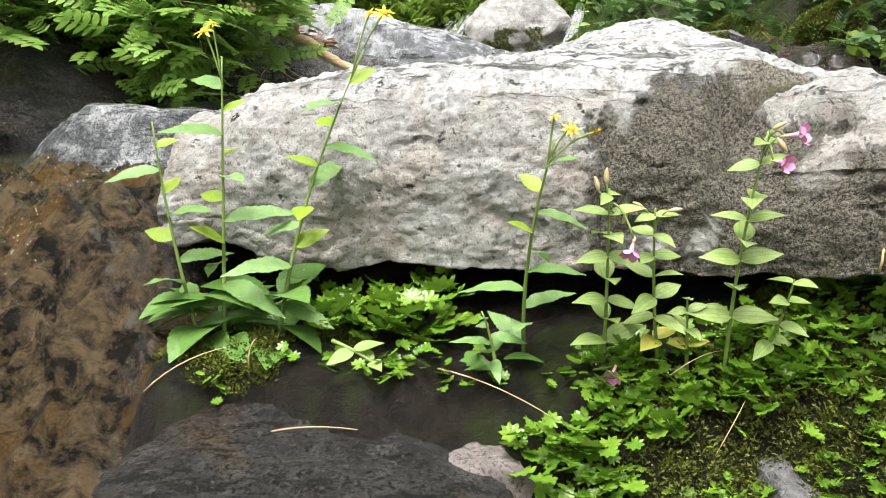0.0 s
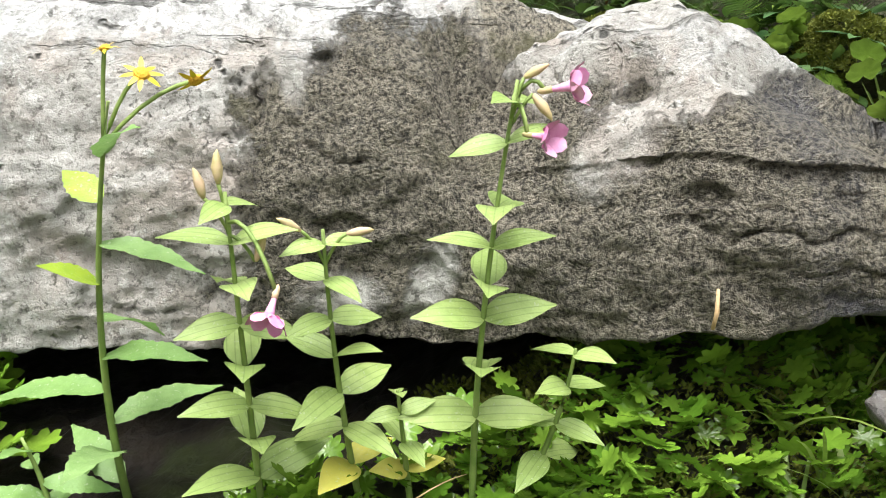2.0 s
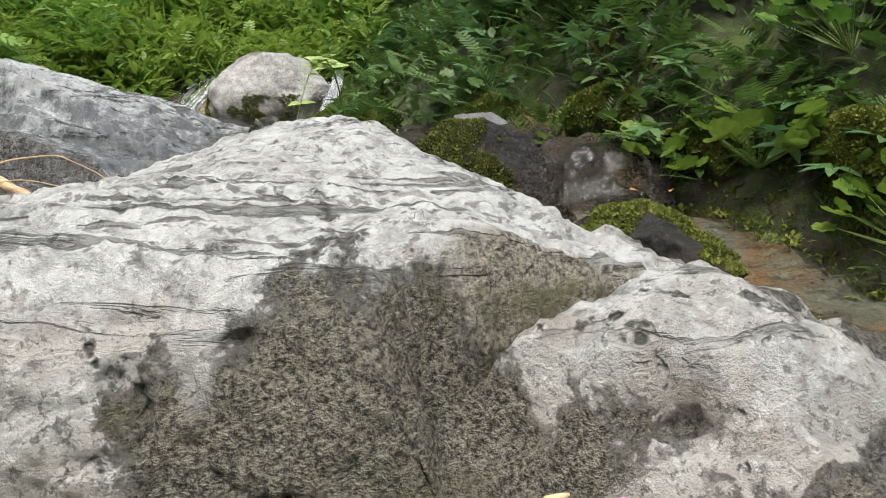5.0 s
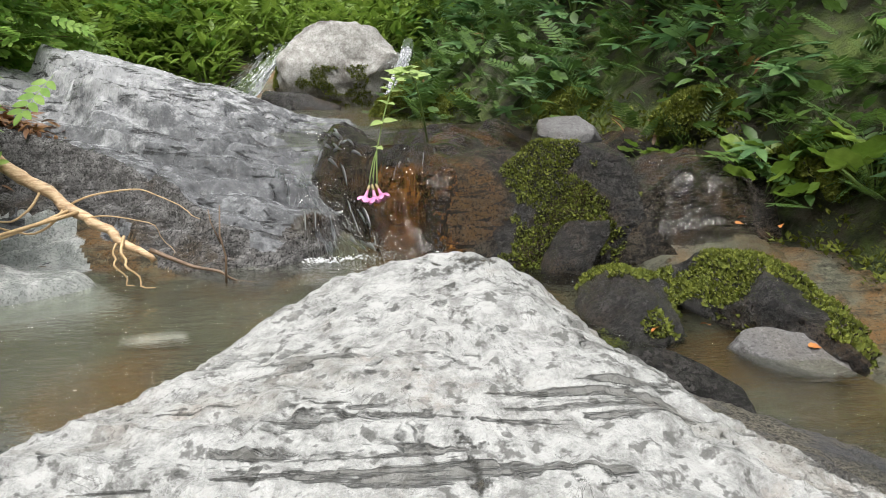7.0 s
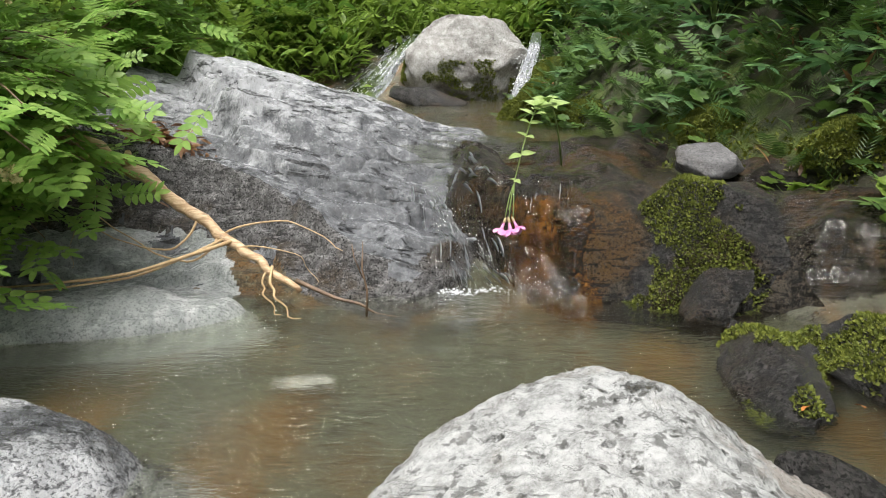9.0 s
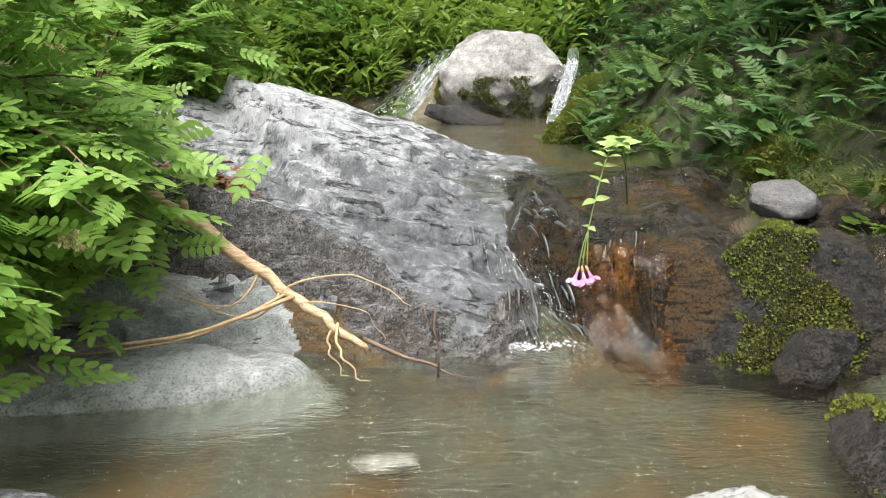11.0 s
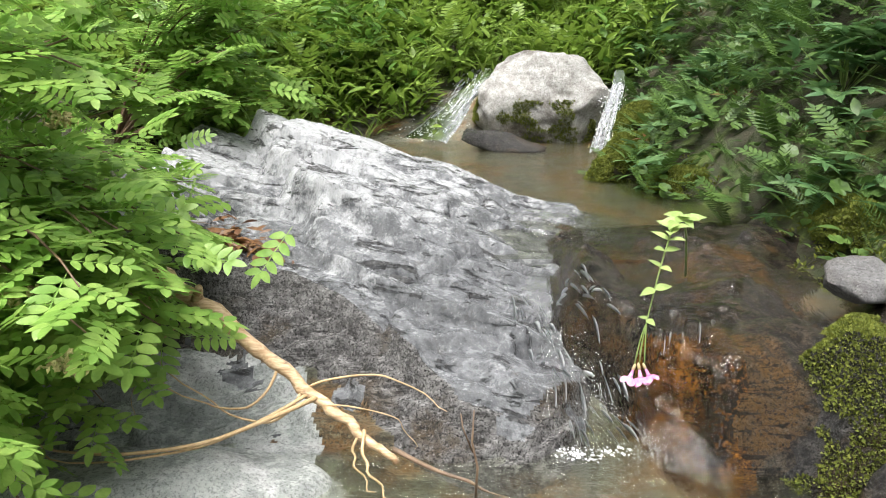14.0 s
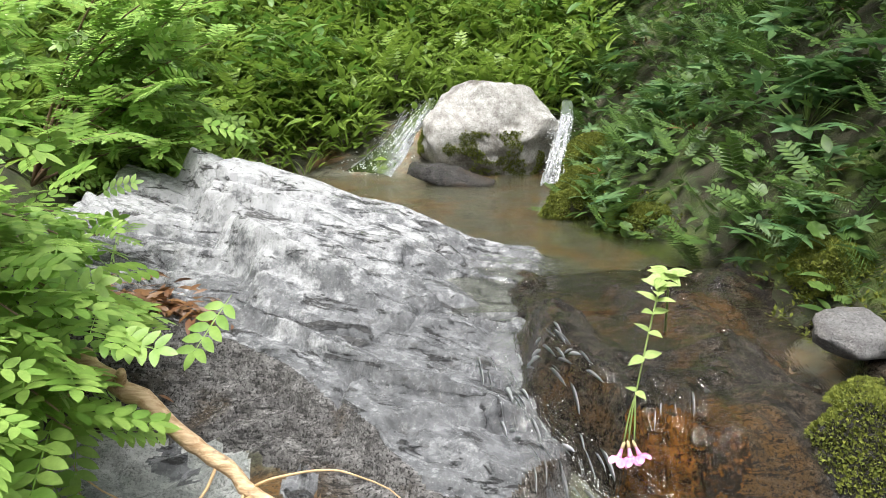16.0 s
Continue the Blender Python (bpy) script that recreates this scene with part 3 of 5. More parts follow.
def left_z(x, y):
    d = math.hypot((x + 1.02) / 0.66, (y + 1.22) / 0.30)
    z = 0.15 - 0.08 * (x + 1.02) - 0.55 * sstep(0.5, 1.45, d)
    q = z / 0.025 + fbm(x, y * 2, 6, 2)
    return 0.025 * (math.floor(q) + sstep(0.4, 1, q - math.floor(q))) + 0.012 * fbm(x * 6, y * 8, 2, 4)


tagged(new("ledge_rock", sheet("ledge_rock", steps(-2.0, -0.05, 140), steps(-1.75, -0.65, 100), left_z, M_LEDGE, lambda x, y, z: z > -0.35)),
       "dark layered wet ledge with a white streak", "rock")

# ---------------------------------------------------------------- the rocks
BACKB = rock("back_boulder", (0.54, 5.60, 0.70), (0.62, 0.46, 0.41), (0, 4, -14), M_BACK, "pale brown boulder between two small waterfalls", 3,
     (((0.9, -0.4, 1.0), 0.95), ((-1, -0.2, 0.6), 0.95), ((0, -1, 0.1), 0.8)), 0.03, 5, "boulder")
rock("ridge_rock", (0.12, 4.78, 0.38), (0.38, 0.15, 0.11), (0, 12, -10), M_DARK, "dark rock with a sharp crest at the boulder's foot", 8, (((0.4, -0.6, 1), 0.6),), 0.05, 4)
rock("grey_rock", (-1.37, 6.0, 0.54), (0.40, 0.3, 0.19), (14, -4, 8), M_GREY, "blue-grey angular rock half under grass", 5, (((0.3, -0.5, 1), 0.7),), 0.05, 4)
MOSSY = rock("mossy_rock", (1.02, 0.12, 0.06), (0.36, 0.31, 0.31), (0, 8, -20), M_DARK, "dark wet rounded rock with a moss cushion", 4,
     (((-0.9, -0.5, 0.5), 0.85),), 0.03, 6)
# The shrub's shade is put into this grey boulder by using the dark stone.
rock("left_boulder", (-2.0, -0.45, 0.12), (0.42, 0.36, 0.30), (8, -10, 25), M_DARK, "grey angular boulder under the shrub", 31, (((0.5, -0.7, 0.8), 0.55), ((-0.6, -0.4, 1), 0.6)), 0.03, 5, "boulder")
rock("triangle_rock", (1.27, 0.70, 0.37), (0.15, 0.11, 0.08), (6, 8, 10), M_GREY, "grey angular stone lying on the mossy bank", 11, (((-0.6, -0.6, 1), 0.5), ((0.9, 0, 0.6), 0.6)), 0.03, 4)
WEDGE = rock("wedge_rock", (0.98, -0.24, 0.06), (0.075, 0.09, 0.135), (10, 20, 10), M_DARK, "dark wet wedge of stone by the mossy rock", 12, (((-0.7, -0.5, 0.7), 0.5),), 0.05, 4)
SIDE = rock("side_rock", (0.96, -0.72, -0.01), (0.12, 0.30, 0.12), (-6, 10, -12), M_DARK, "dark brown rock in the side channel", 13, (((-0.5, -0.8, 0.5), 0.6),), 0.05, 5)
BANKR = rock("bank_rock", (1.27, -0.82, 0.02), (0.13, 0.40, 0.13), (-4, 8, 6), M_DARK, "long dark rock with a moss patch in the side channel", 14, (((0, -0.8, 0.6), 0.6),), 0.05, 5)
rock("end_rock", (0.83, -1.40, 0.03), (0.14, 0.07, 0.06), (0, 24, -24), M_DARK, "small dark wet rock by the boulder", 15, (((0, -0.6, 0.8), 0.5),), 0.05, 4)
rock("channel_rock", (1.20, -1.13, -0.02), (0.13, 0.10, 0.06), (0, 10, -30), M_GREY, "blue-grey wet rock in the side channel", 18, (((0, -0.6, 0.8), 0.5),), 0.05, 4)
rock("pale_stone", (-0.27, -0.67, -0.055), (0.085, 0.045, 0.03), (0, 0, 8), M_BACK, "pale yellow stone lying under the pool water", 16, (((0, 0, 1), 0.4),), 0.05, 4)


# the brown sill that carries the upper pool's water to the fall
def sill_z(x, y):
    z = 0.30 + 0.03 * (y - 0.9) + 0.085 * fbm(x * 3.0, y * 2.6, 5, 4)
    z += facet(x, y, 2.2, 4.0, 0.05, 0.02, 5.0)[0]
    z += 0.12 * math.exp(-(((x - 0.29) / 0.14) ** 2 + ((y - 0.72) / 0.30) ** 2))
    z += 0.04 * math.exp(-(((x - 0.70) / 0.16) ** 2 + ((y - 0.46) / 0.2) ** 2))
    z -= 0.10 * math.exp(-(((x - 1.15) / 0.16) ** 2)) * (1 - sstep(1.0, 1.5, y))
    lip = lerp_at((0.1, 0.3, 0.42, 0.55, 0.7, 0.85, 1.3), (0.75, 0.48, 0.24, 0.13, 0.06, 0.0, -0.2), x) + 0.04 * fbm(x * 4, 2, 0, 2)
    z -= 0.55 * (1 - sstep(lip - 0.24, lip + 0.05, y))
    z -= 0.3 * (1 - sstep(0.05, 0.3, x))
    z += 0.012 * math.tanh(6 * fbm(x * 5, y * 3, 3, 3))
    return z + 0.006 * fbm(x * 16, y * 16, 2, 3)


sill = tagged(new("sill_rock", sheet("sill_rock", steps(0.0, 1.7, 150), steps(-0.35, 1.75, 180), sill_z, M_SILL, lambda x, y, z: z > -0.22)),
              "brown and ochre wet rock sill under running water", "rock")
sill.data.materials.append(M_OCHRE)
for p in sill.data.polygons:
    c = p.center
    if 0.36 + 0.06 * fbm(c.y * 6, 1, c.z * 6, 2) < c.x < 0.64 + 0.06 * fbm(c.y * 6, 4, c.z * 6, 2) and c.y < 0.30 + 0.1 * fbm(c.x * 8, 3, 0, 2) and c.z < 0.30:
        p.material_index = 1

# ---------------------------------------------------------------- water
def pool_z(x, y):
    return 0.004 * fbm(x * 3, y * 5, 0, 2)


def flat_sheet(name, xs, ys, fn, material, label, keep=None):
    ob = tagged(new(name, sheet(name, xs, ys, fn, material, keep)), label, "water", kind="structure")
    ob.visible_shadow = False
    return ob


flat_sheet("water_pool", steps(-2.0, 1.25, 60), steps(-1.75, 0.45, 44), pool_z, M_POOL, "clear greenish-brown pool water",
           lambda x, y, z: not (x < -0.9 and y < -1.5))
flat_sheet("water_upper", steps(-1.6, 1.2, 50), steps(1.25, 5.9, 80), lambda x, y: 0.35 + 0.004 * fbm(x * 3, y * 4, 0, 2) - 0.05 * (1 - sstep(1.25, 1.7, y)), M_UPPER,
           "rippled brown water of the upper pool")

# ---------------------------------------------------------------- leaves
class Buffer:
    """Collects many copies of small leaf shapes into one mesh."""

    def __init__(self):
        self.v, self.f, self.m, self.n = [], [], [], 0

    def add(self, shape, mats, slot=0):
        tv, tf = shape
        mats = np.asarray(mats)
        k = len(mats)
        if not k:
            return
        v = np.einsum("kij,nj->kni", mats[:, :3, :3], tv) + mats[:, None, :3, 3]
        f = tf[None] + (np.arange(k) * len(tv))[:, None, None] + self.n
        self.v.append(v.reshape(-1, 3))
        self.f.append(f.reshape(-1, 4))
        self.m.append(np.full(k * len(tf), slot))
        self.n += k * len(tv)

    def mesh(self, name, materials):
        v, f, m = np.concatenate(self.v), np.concatenate(self.f), np.concatenate(self.m)
        me = bpy.data.meshes.new(name)
        me.vertices.add(len(v))
        me.vertices.foreach_set("co", v.ravel())
        me.loops.add(f.size)
        me.loops.foreach_set("vertex_index", f.ravel().astype(np.int32))
        me.polygons.add(len(f))
        me.polygons.foreach_set("loop_start", np.arange(0, f.size, 4, dtype=np.int32))
        for mt in materials:
            me.materials.append(mt)
        me.polygons.foreach_set("material_index", m.astype(np.int32))
        me.polygons.foreach_set("use_smooth", np.ones(len(f), bool))
        me.update(calc_edges=True)
        me.validate()
        return me


def blade(width, n=5, fold=0.25, droop=0.15, tip=1.0, teeth=0.0, base=0.0):
    """A leaf of length 1 along x, folded along its midrib."""
    v, f = [], []
    for i in range(n):
        s = i / (n - 1)
        w = width * (math.sin(math.pi * min(s ** 0.8 + base * (1 - s), 1.0)) ** tip) * (1 + (teeth if i % 2 else -teeth))
        if i in (0, n - 1):
            w = max(w * 0.2, 0.004)
        z = -droop * s * s
        v += [(s - 0.04 * (i % 2) * teeth, w, z + fold * w), (s, 0, z), (s, -w, z + fold * w)]
    for i in range(n - 1):
        a = 3 * i
        f += [(a, a + 1, a + 4, a + 3), (a + 1, a + 2, a + 5, a + 4)]
    return np.array(v), np.array(f)


def join(pieces):
    vs, fs, n = [], [], 0
    for (v, f), m in pieces:
        m = np.array(m)
        vs.append(v @ m[:3, :3].T + m[:3, 3])
        fs.append(f + n)
        n += len(v)
    return np.concatenate(vs), np.concatenate(fs)


def turned(x=0, y=0, z=0, yaw=0, lift=0, roll=0, size=1):
    return np.array(Matrix.Translation((x, y, z)) @ Matrix.Rotation(radians(yaw), 4, "Z") @ Matrix.Rotation(radians(-lift), 4, "Y")
                    @ Matrix.Rotation(radians(roll), 4, "X") @ Matrix.Scale(size, 4))


def lobed(lobes=9, deep=0.16, cup=0.2):
    """A round scalloped leaf, its stalk at the origin, reaching along x."""
    n = lobes * 4
    v = [(0.45, 0, -0.05)]
    for ring in (0.55, 1.0):
        for i in range(n):
            a = 2 * math.pi * i / n
            r = 0.5 * ring * ((1 - deep * (0.5 - 0.5 * math.cos(a * lobes)) * 1.6) if ring == 1.0 else 1.0)
            notch = 1 - 0.55 * math.exp(-((abs(a - math.pi)) / 0.25) ** 2)
            v.append((0.45 + r * notch * math.cos(a), r * math.sin(a), cup * (r ** 2) * 1.3 - 0.05 + 0.03 * math.sin(a * lobes) * ring))
    f = [(0, 1 + i, 1 + i + 1, 1 + (i + 2) % n) for i in range(0, n, 2)]
    for i in range(n):
        j = (i + 1) % n
        f.append((1 + i, 1 + n + i, 1 + n + j, 1 + j))
    return np.array(v), np.array(f)


def pinnate(pairs=5, width=0.13, size=0.34):
    p = [(blade(0.012, 3, 0, 0.05), turned())]
    for i in range(pairs):
        s = 0.18 + 0.74 * i / (pairs - 1)
        for side in (1, -1):
            p.append((blade(width / 0.3 * 0.54, 6, 0.12, 0.10, 0.62), turned(s, 0, -0.05 * s * s, side * 62, 4, side * 8, size * (1 - 0.25 * abs(s - 0.5)))))
    p.append((blade(width / 0.3 * 0.54, 6, 0.12, 0.10, 0.62), turned(0.95, 0, -0.05, 0, -5, 0, size * 0.9)))
    return join(p)


def palm(n=6, width=0.17):
    return join([(blade(width, 4, 0.25, 0.15), turned(0.12, 0, 0, -120 + 240 * i / (n - 1), 4, 0, 0.75)) for i in range(n)])


def poses(pos, yaw, lift, roll, size):
    """Arrays of places and turns (radians) to matrices."""
    n = len(pos)
    cy, sy, cl, sl, cr, sr = np.cos(yaw), np.sin(yaw), np.cos(lift), np.sin(lift), np.cos(roll), np.sin(roll)
    m = np.zeros((n, 4, 4))
    fx = np.stack([cy * cl, sy * cl, sl], -1)
    r0 = np.stack([-sy, cy, 0 * cy], -1)
    u0 = np.stack([-cy * sl, -sy * sl, cl], -1)
    m[:, :3, 0] = fx * size[:, None]
    m[:, :3, 1] = (r0 * cr[:, None] + u0 * sr[:, None]) * size[:, None]
    m[:, :3, 2] = (u0 * cr[:, None] - r0 * sr[:, None]) * size[:, None]
    m[:, :3, 3] = pos
    m[:, 3, 3] = 1
    return m


RNG = np.random.default_rng(7)
U = RNG.uniform
L_HERB = blade(0.2, 6, 0.25, 0.25)
L_NARROW = blade(0.11, 5, 0.2, 0.3)
L_GRASS = blade(0.022, 6, 0.3, 0.55, 0.5)
L_ROUND = lobed(7, 0.06, 0.25)
L_SCALLOP = lobed(9, 0.20, 0.25)
L_PALM = palm()
L_PINNATE = pinnate()
L_FERN = pinnate(9, 0.10, 0.22)
L_NEEDLE = join([(blade(0.05, 3, 0.0, 0.0), turned(0.1 + 0.09 * i, 0, 0, s * 50, 12, 0, 0.22)) for i in range(10) for s in (1, -1)])


def scatter(count, x0, x1, y0, y1, ok):
    x, y = U(x0, x1, count), U(y0, y1, count)
    return np.array([(a, b, ground_z(a, b)) for a, b in zip(x, y) if ok(a, b)])


def clumps(buf, shape, pts, leaves, size, lift, rise, radius, slot=0):
    """Small plants: leaves that spread round each point at varied heights."""
    if not len(pts):
        return
    p = np.repeat(pts, leaves, 0)
    n = len(p)
    a = U(0, 2 * math.pi, n)
    r = radius * np.sqrt(U(0, 1, n))
    p = p + np.stack([r * np.cos(a), r * np.sin(a), U(rise[0], rise[1], n)], -1)
    buf.add(shape, poses(p, a + U(-0.6, 0.6, n), np.radians(U(lift[0], lift[1], n)), U(-0.4, 0.4, n), U(size[0], size[1], n)), slot)


M_LEAF_BRIGHT = leaf_material("leaf_bright", (0.13, 0.22, 0.03), (0.23, 0.33, 0.055), trans=0.4)
M_LEAF_MID = leaf_material("leaf_mid", (0.075, 0.17, 0.025), (0.15, 0.27, 0.045), trans=0.35)
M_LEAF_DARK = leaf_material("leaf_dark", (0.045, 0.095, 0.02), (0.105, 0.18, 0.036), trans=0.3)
M_LEAF_BLUE = leaf_material("leaf_blue_green", (0.06, 0.14, 0.05), (0.125, 0.22, 0.07), trans=0.3)
M_LEAF_RED = leaf_material("leaf_rust", (0.12, 0.05, 0.02), (0.20, 0.10, 0.03), trans=0.2)
M_GRASS = leaf_material("grass_blade", (0.14, 0.24, 0.035), (0.25, 0.34, 0.07), trans=0.4)
M_MOSS = leaf_material("moss", (0.095, 0.12, 0.015), (0.18, 0.20, 0.022), gloss=0.9, trans=0.2)
M_STEM = plain("green_stem", (0.14, 0.22, 0.05), (0.22, 0.30, 0.08))
M_TWIG = plain("brown_twig", (0.10, 0.065, 0.04), (0.20, 0.13, 0.08))


def over_right(x, y):
    return x - lerp_at(RIGHT_Y, RIGHT_X, y)


def over_left(x, y):
    return lerp_at(LEFT_Y, LEFT_X, y) - x


def stuff(name, buf, mats, label, category):
    return tagged(new(name, buf.mesh(name, mats)), label, category, kind="stuff")


# the bright slope behind the upper pool
b = Buffer()
back = lambda x, y: (y > 6.15 or (x < -0.6 and y > 5.4 + 0.3 * fbm(x * 2, 0, 0, 2)) or over_left(x, y) > 0.15) and y > 3.2 and over_right(x, y) < 0.3 and not (0.0 < x < 1.25 and y < 6.1)
pts = scatter(5200, -4.5, 3.0, 3.2, 10.5, back)
clumps(b, L_HERB, pts[:2400], 9, (0.08, 0.20), (-5, 60), (0.03, 0.45), 0.13, 0)
clumps(b, L_NARROW, pts[2400:3600], 11, (0.09, 0.22), (0, 70), (0.02, 0.45), 0.12, 0)
tall = scatter(700, -4.5, 3.0, 3.6, 9.5, lambda x, y: back(x, y) and fbm(x * 1.1, y * 1.1, 4, 2) > 0.1)
clumps(b, L_HERB, tall, 16, (0.10, 0.24), (-20, 55), (0.1, 0.85), 0.16, 1)
tall = scatter(500, -4.5, 3.0, 3.6, 9.5, lambda x, y: back(x, y) and fbm(x * 1.1, y * 1.1, 9, 2) > 0.1)
clumps(b, L_PINNATE, tall, 7, (0.18, 0.34), (-10, 60), (0.1, 0.6), 0.12, 0)
clumps(b, L_FERN, pts[3600:3900], 5, (0.16, 0.30), (15, 55), (0.02, 0.18), 0.05, 1)
pts = scatter(1000, -4.5, 3.0, 3.2, 9.5, back)
clumps(b, L_GRASS, pts, 14, (0.22, 0.5), (45, 88), (0.0, 0.05), 0.09, 2)
stuff("herb_slope", b, [M_LEAF_BRIGHT, M_LEAF_MID, M_GRASS], "bright green herbs and grass on the slope", "plants")

# the far slopes, whose added tall scrub also hides low sky from the water
b = Buffer()
pts = np.concatenate([scatter(2600, -16, 14, 9.5, 30, lambda x, y: True), scatter(900, -14, -4.4, -3, 10, lambda x, y: True), scatter(900, 4.2, 14, -4, 10, lambda x, y: True)])
clumps(b, L_HERB, pts, 9, (0.3, 0.7), (0, 70), (0.05, 1.3), 0.5, 0)
clumps(b, L_PINNATE, pts[::2], 5, (0.5, 1.0), (-10, 50), (0.2, 1.6), 0.5, 1)
stuff("far_scrub", b, [M_LEAF_MID, M_LEAF_DARK], "dense green scrub on the far slopes", "shrubs")

# the shaded right bank
b = Buffer()
bank = lambda x, y: 0.02 < over_right(x, y) < 3.4
pts = scatter(5200, 0.7, 5.6, -3.2, 8.5, bank)
n = len(pts)
clumps(b, L_HERB, pts[:n // 3], 7, (0.05, 0.12), (-10, 55), (0.02, 0.24), 0.10, 0)
clumps(b, L_NEEDLE, pts[n // 3:n // 2], 6, (0.10, 0.24), (5, 70), (0.0, 0.20), 0.07, 1)
clumps(b, L_ROUND, pts[n // 2:int(n * 0.68)], 5, (0.05, 0.10), (0, 45), (0.03, 0.22), 0.10, 0)
clumps(b, L_PALM, pts[int(n * 0.68):int(n * 0.80)], 3, (0.11, 0.20), (-5, 30), (0.08, 0.30), 0.10, 2)
clumps(b, L_FERN, pts[int(n * 0.80):int(n * 0.93)], 5, (0.14, 0.30), (10, 55), (0.02, 0.16), 0.06, 0)
clumps(b, L_NARROW, pts[int(n * 0.97):], 8, (0.05, 0.11), (10, 70), (0.02, 0.16), 0.08, 3)
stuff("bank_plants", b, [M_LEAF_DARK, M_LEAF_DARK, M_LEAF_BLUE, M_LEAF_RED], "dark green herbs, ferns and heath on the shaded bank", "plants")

# upper storey of the right bank: dark overhanging bushes
b = Buffer()
pts = scatter(900, 2.0, 6.5, -3.0, 9.0, lambda x, y: 0.85 < over_right(x, y) < 4.5)
clumps(b, L_NEEDLE, pts, 10, (0.16, 0.36), (-25, 50), (0.15, 0.95), 0.28, 0)
clumps(b, L_HERB, pts[::2], 12, (0.06, 0.13), (-20, 50), (0.15, 0.8), 0.28, 1)
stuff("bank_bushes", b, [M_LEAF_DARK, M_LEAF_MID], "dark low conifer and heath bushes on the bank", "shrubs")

# moss along the foot of the right bank
b = Buffer()
pts = scatter(9000, 0.6, 3.0, -2.4, 5.6, lambda x, y: -0.10 < over_right(x, y) < 0.30 and fbm(x * 1.7, y * 1.7, 3, 2) > -0.15)
clumps(b, blade(0.3, 3, 0.4, 0.2), pts, 9, (0.012, 0.032), (10, 80), (0.0, 0.03), 0.04, 0)
stuff("bank_moss", b, [M_MOSS], "yellow-green moss along the water's edge", "moss")

# ---------------------------------------------------------------- the wet front below the boulder
def cascade_z(x, y):
    z = bed(x, y) + 0.015
    l = 1 - sstep(-1.0, -0.72, x)
    c = lerp_at((-3.2, -2.7, -2.5, -2.3, -2.1, -1.9, -1.55, -1.2), (-1.0, -0.65, -0.45, -0.24, -0.10, -0.03, -0.01, -0.02), y)
    z = z * (1 - l) + l * c
    q = z / 0.09 + 2.2 * fbm(x * 2.6, y * 1.8, 5, 4)
    fl = math.floor(q)
    z += 0.09 * (sstep(0.5, 0.95, q - fl) - (q - fl)) * 0.9
    z += 0.06 * fbm(x * 4, y * 4, 2, 4) + 0.014 * fbm(x * 16, y * 13, 4, 3)
    z -= 0.3 * sstep(-0.82, -0.5, x)
    return z


def wet_brown():
    k = Mat("wet_brown_stone")
    s = k.noise(11, 8, 0.72, dist=0.3)
    c = k.mix(k.ramp(s, 0.42, 0.58), (0.005, 0.004, 0.003), (0.13, 0.092, 0.05))
    c = k.mix(k.ramp(k.noise(4, 5), 0.54, 0.64, 0, 0.8), c, (0.12, 0.066, 0.018))
    c = k.mix(k.ramp(k.noise(12, 6), 0.62, 0.68, 0, 0.8), c, (0.13, 0.12, 0.10))
    return k.out(c, 0.16, k.noise(34, 6, 0.75), 1.0, 0.05)


def wet_soil():
    k = Mat("wet_soil")
    c = k.mix(k.ramp(k.noise(14, 7, 0.7), 0.38, 0.62), (0.008, 0.006, 0.004), (0.028, 0.020, 0.013))
    c = k.mix(k.ramp(k.noise(4.5, 5), 0.5, 0.6, 0, 0.85), c, (0.03, 0.042, 0.008))
    return k.out(c, 0.45, k.noise(55, 6, 0.78), 1.0, 0.045)


M_WETB = wet_brown()
M_SOIL = wet_soil()
M_BLOCK = rock_material("block_stone", (0.36, 0.31, 0.29), (0.17, 0.14, 0.13), (0.20, 0.16, 0.14), 0.6, 0.6)
tagged(new("cascade_rock", sheet("cascade_rock", steps(-2.3, -0.2, 190), steps(-3.1, -1.25, 190), cascade_z, M_WETB)),
       "stepped brown rock under a thin cascade of water", "rock")
CASC = new("water_cascade", sheet("water_cascade", steps(-2.2, -1.15, 180), steps(-2.9, -1.2, 200),
                                  lambda x, y: cascade_z(x, y) - 0.001 + 0.030 * fbm(x * 30, y * 8, 7, 4, 0.6), M_CASC))
CASC.visible_shadow = False
tagged(CASC, "thin clear water running down brown rock", "water", kind="structure")


def ledge_z(x, y):
    z = lerp_at((-3.1, -2.75, -2.6, -2.5, -2.43, -2.37, -2.2, -1.7), (-0.98, -0.72, -0.55, -0.45, -0.375, -0.335, -0.315, -0.29), y + 0.04 * fbm(x * 1.5, y, 0, 3))
    z += 0.12 * sstep(0.25, 0.6, x)
    z -= 0.35 * sstep(-0.78, -1.0, x)
    return z + 0.045 * fbm(x * 4, y * 4, 3, 4) + 0.014 * fbm(x * 18, y * 18, 3, 4, 0.7)


tagged(new("earth_ledge", sheet("earth_ledge", steps(-1.0, 2.6, 250), steps(-3.0, -1.75, 120), ledge_z, M_SOIL)),
       "dark wet mossy earth ledge below the boulder", "ledge", kind="structure")
rock("ledge_stone", (-0.48, -2.52, -0.49), (0.36, 0.20, 0.11), (8, 3, -6), M_DARK, "wet blue-black flat stone with a glossy top", 21, (((0, -0.3, 1), 0.55),), 0.05, 5)
rock("brown_block", (-0.17, -2.55, -0.515), (0.10, 0.08, 0.10), (4, 2, 12), M_BLOCK, "pinkish grey block of stone below the plants", 22, (((0, -1, 0.5), 0.55), ((0, 0, 1), 0.6)), 0.04, 4)
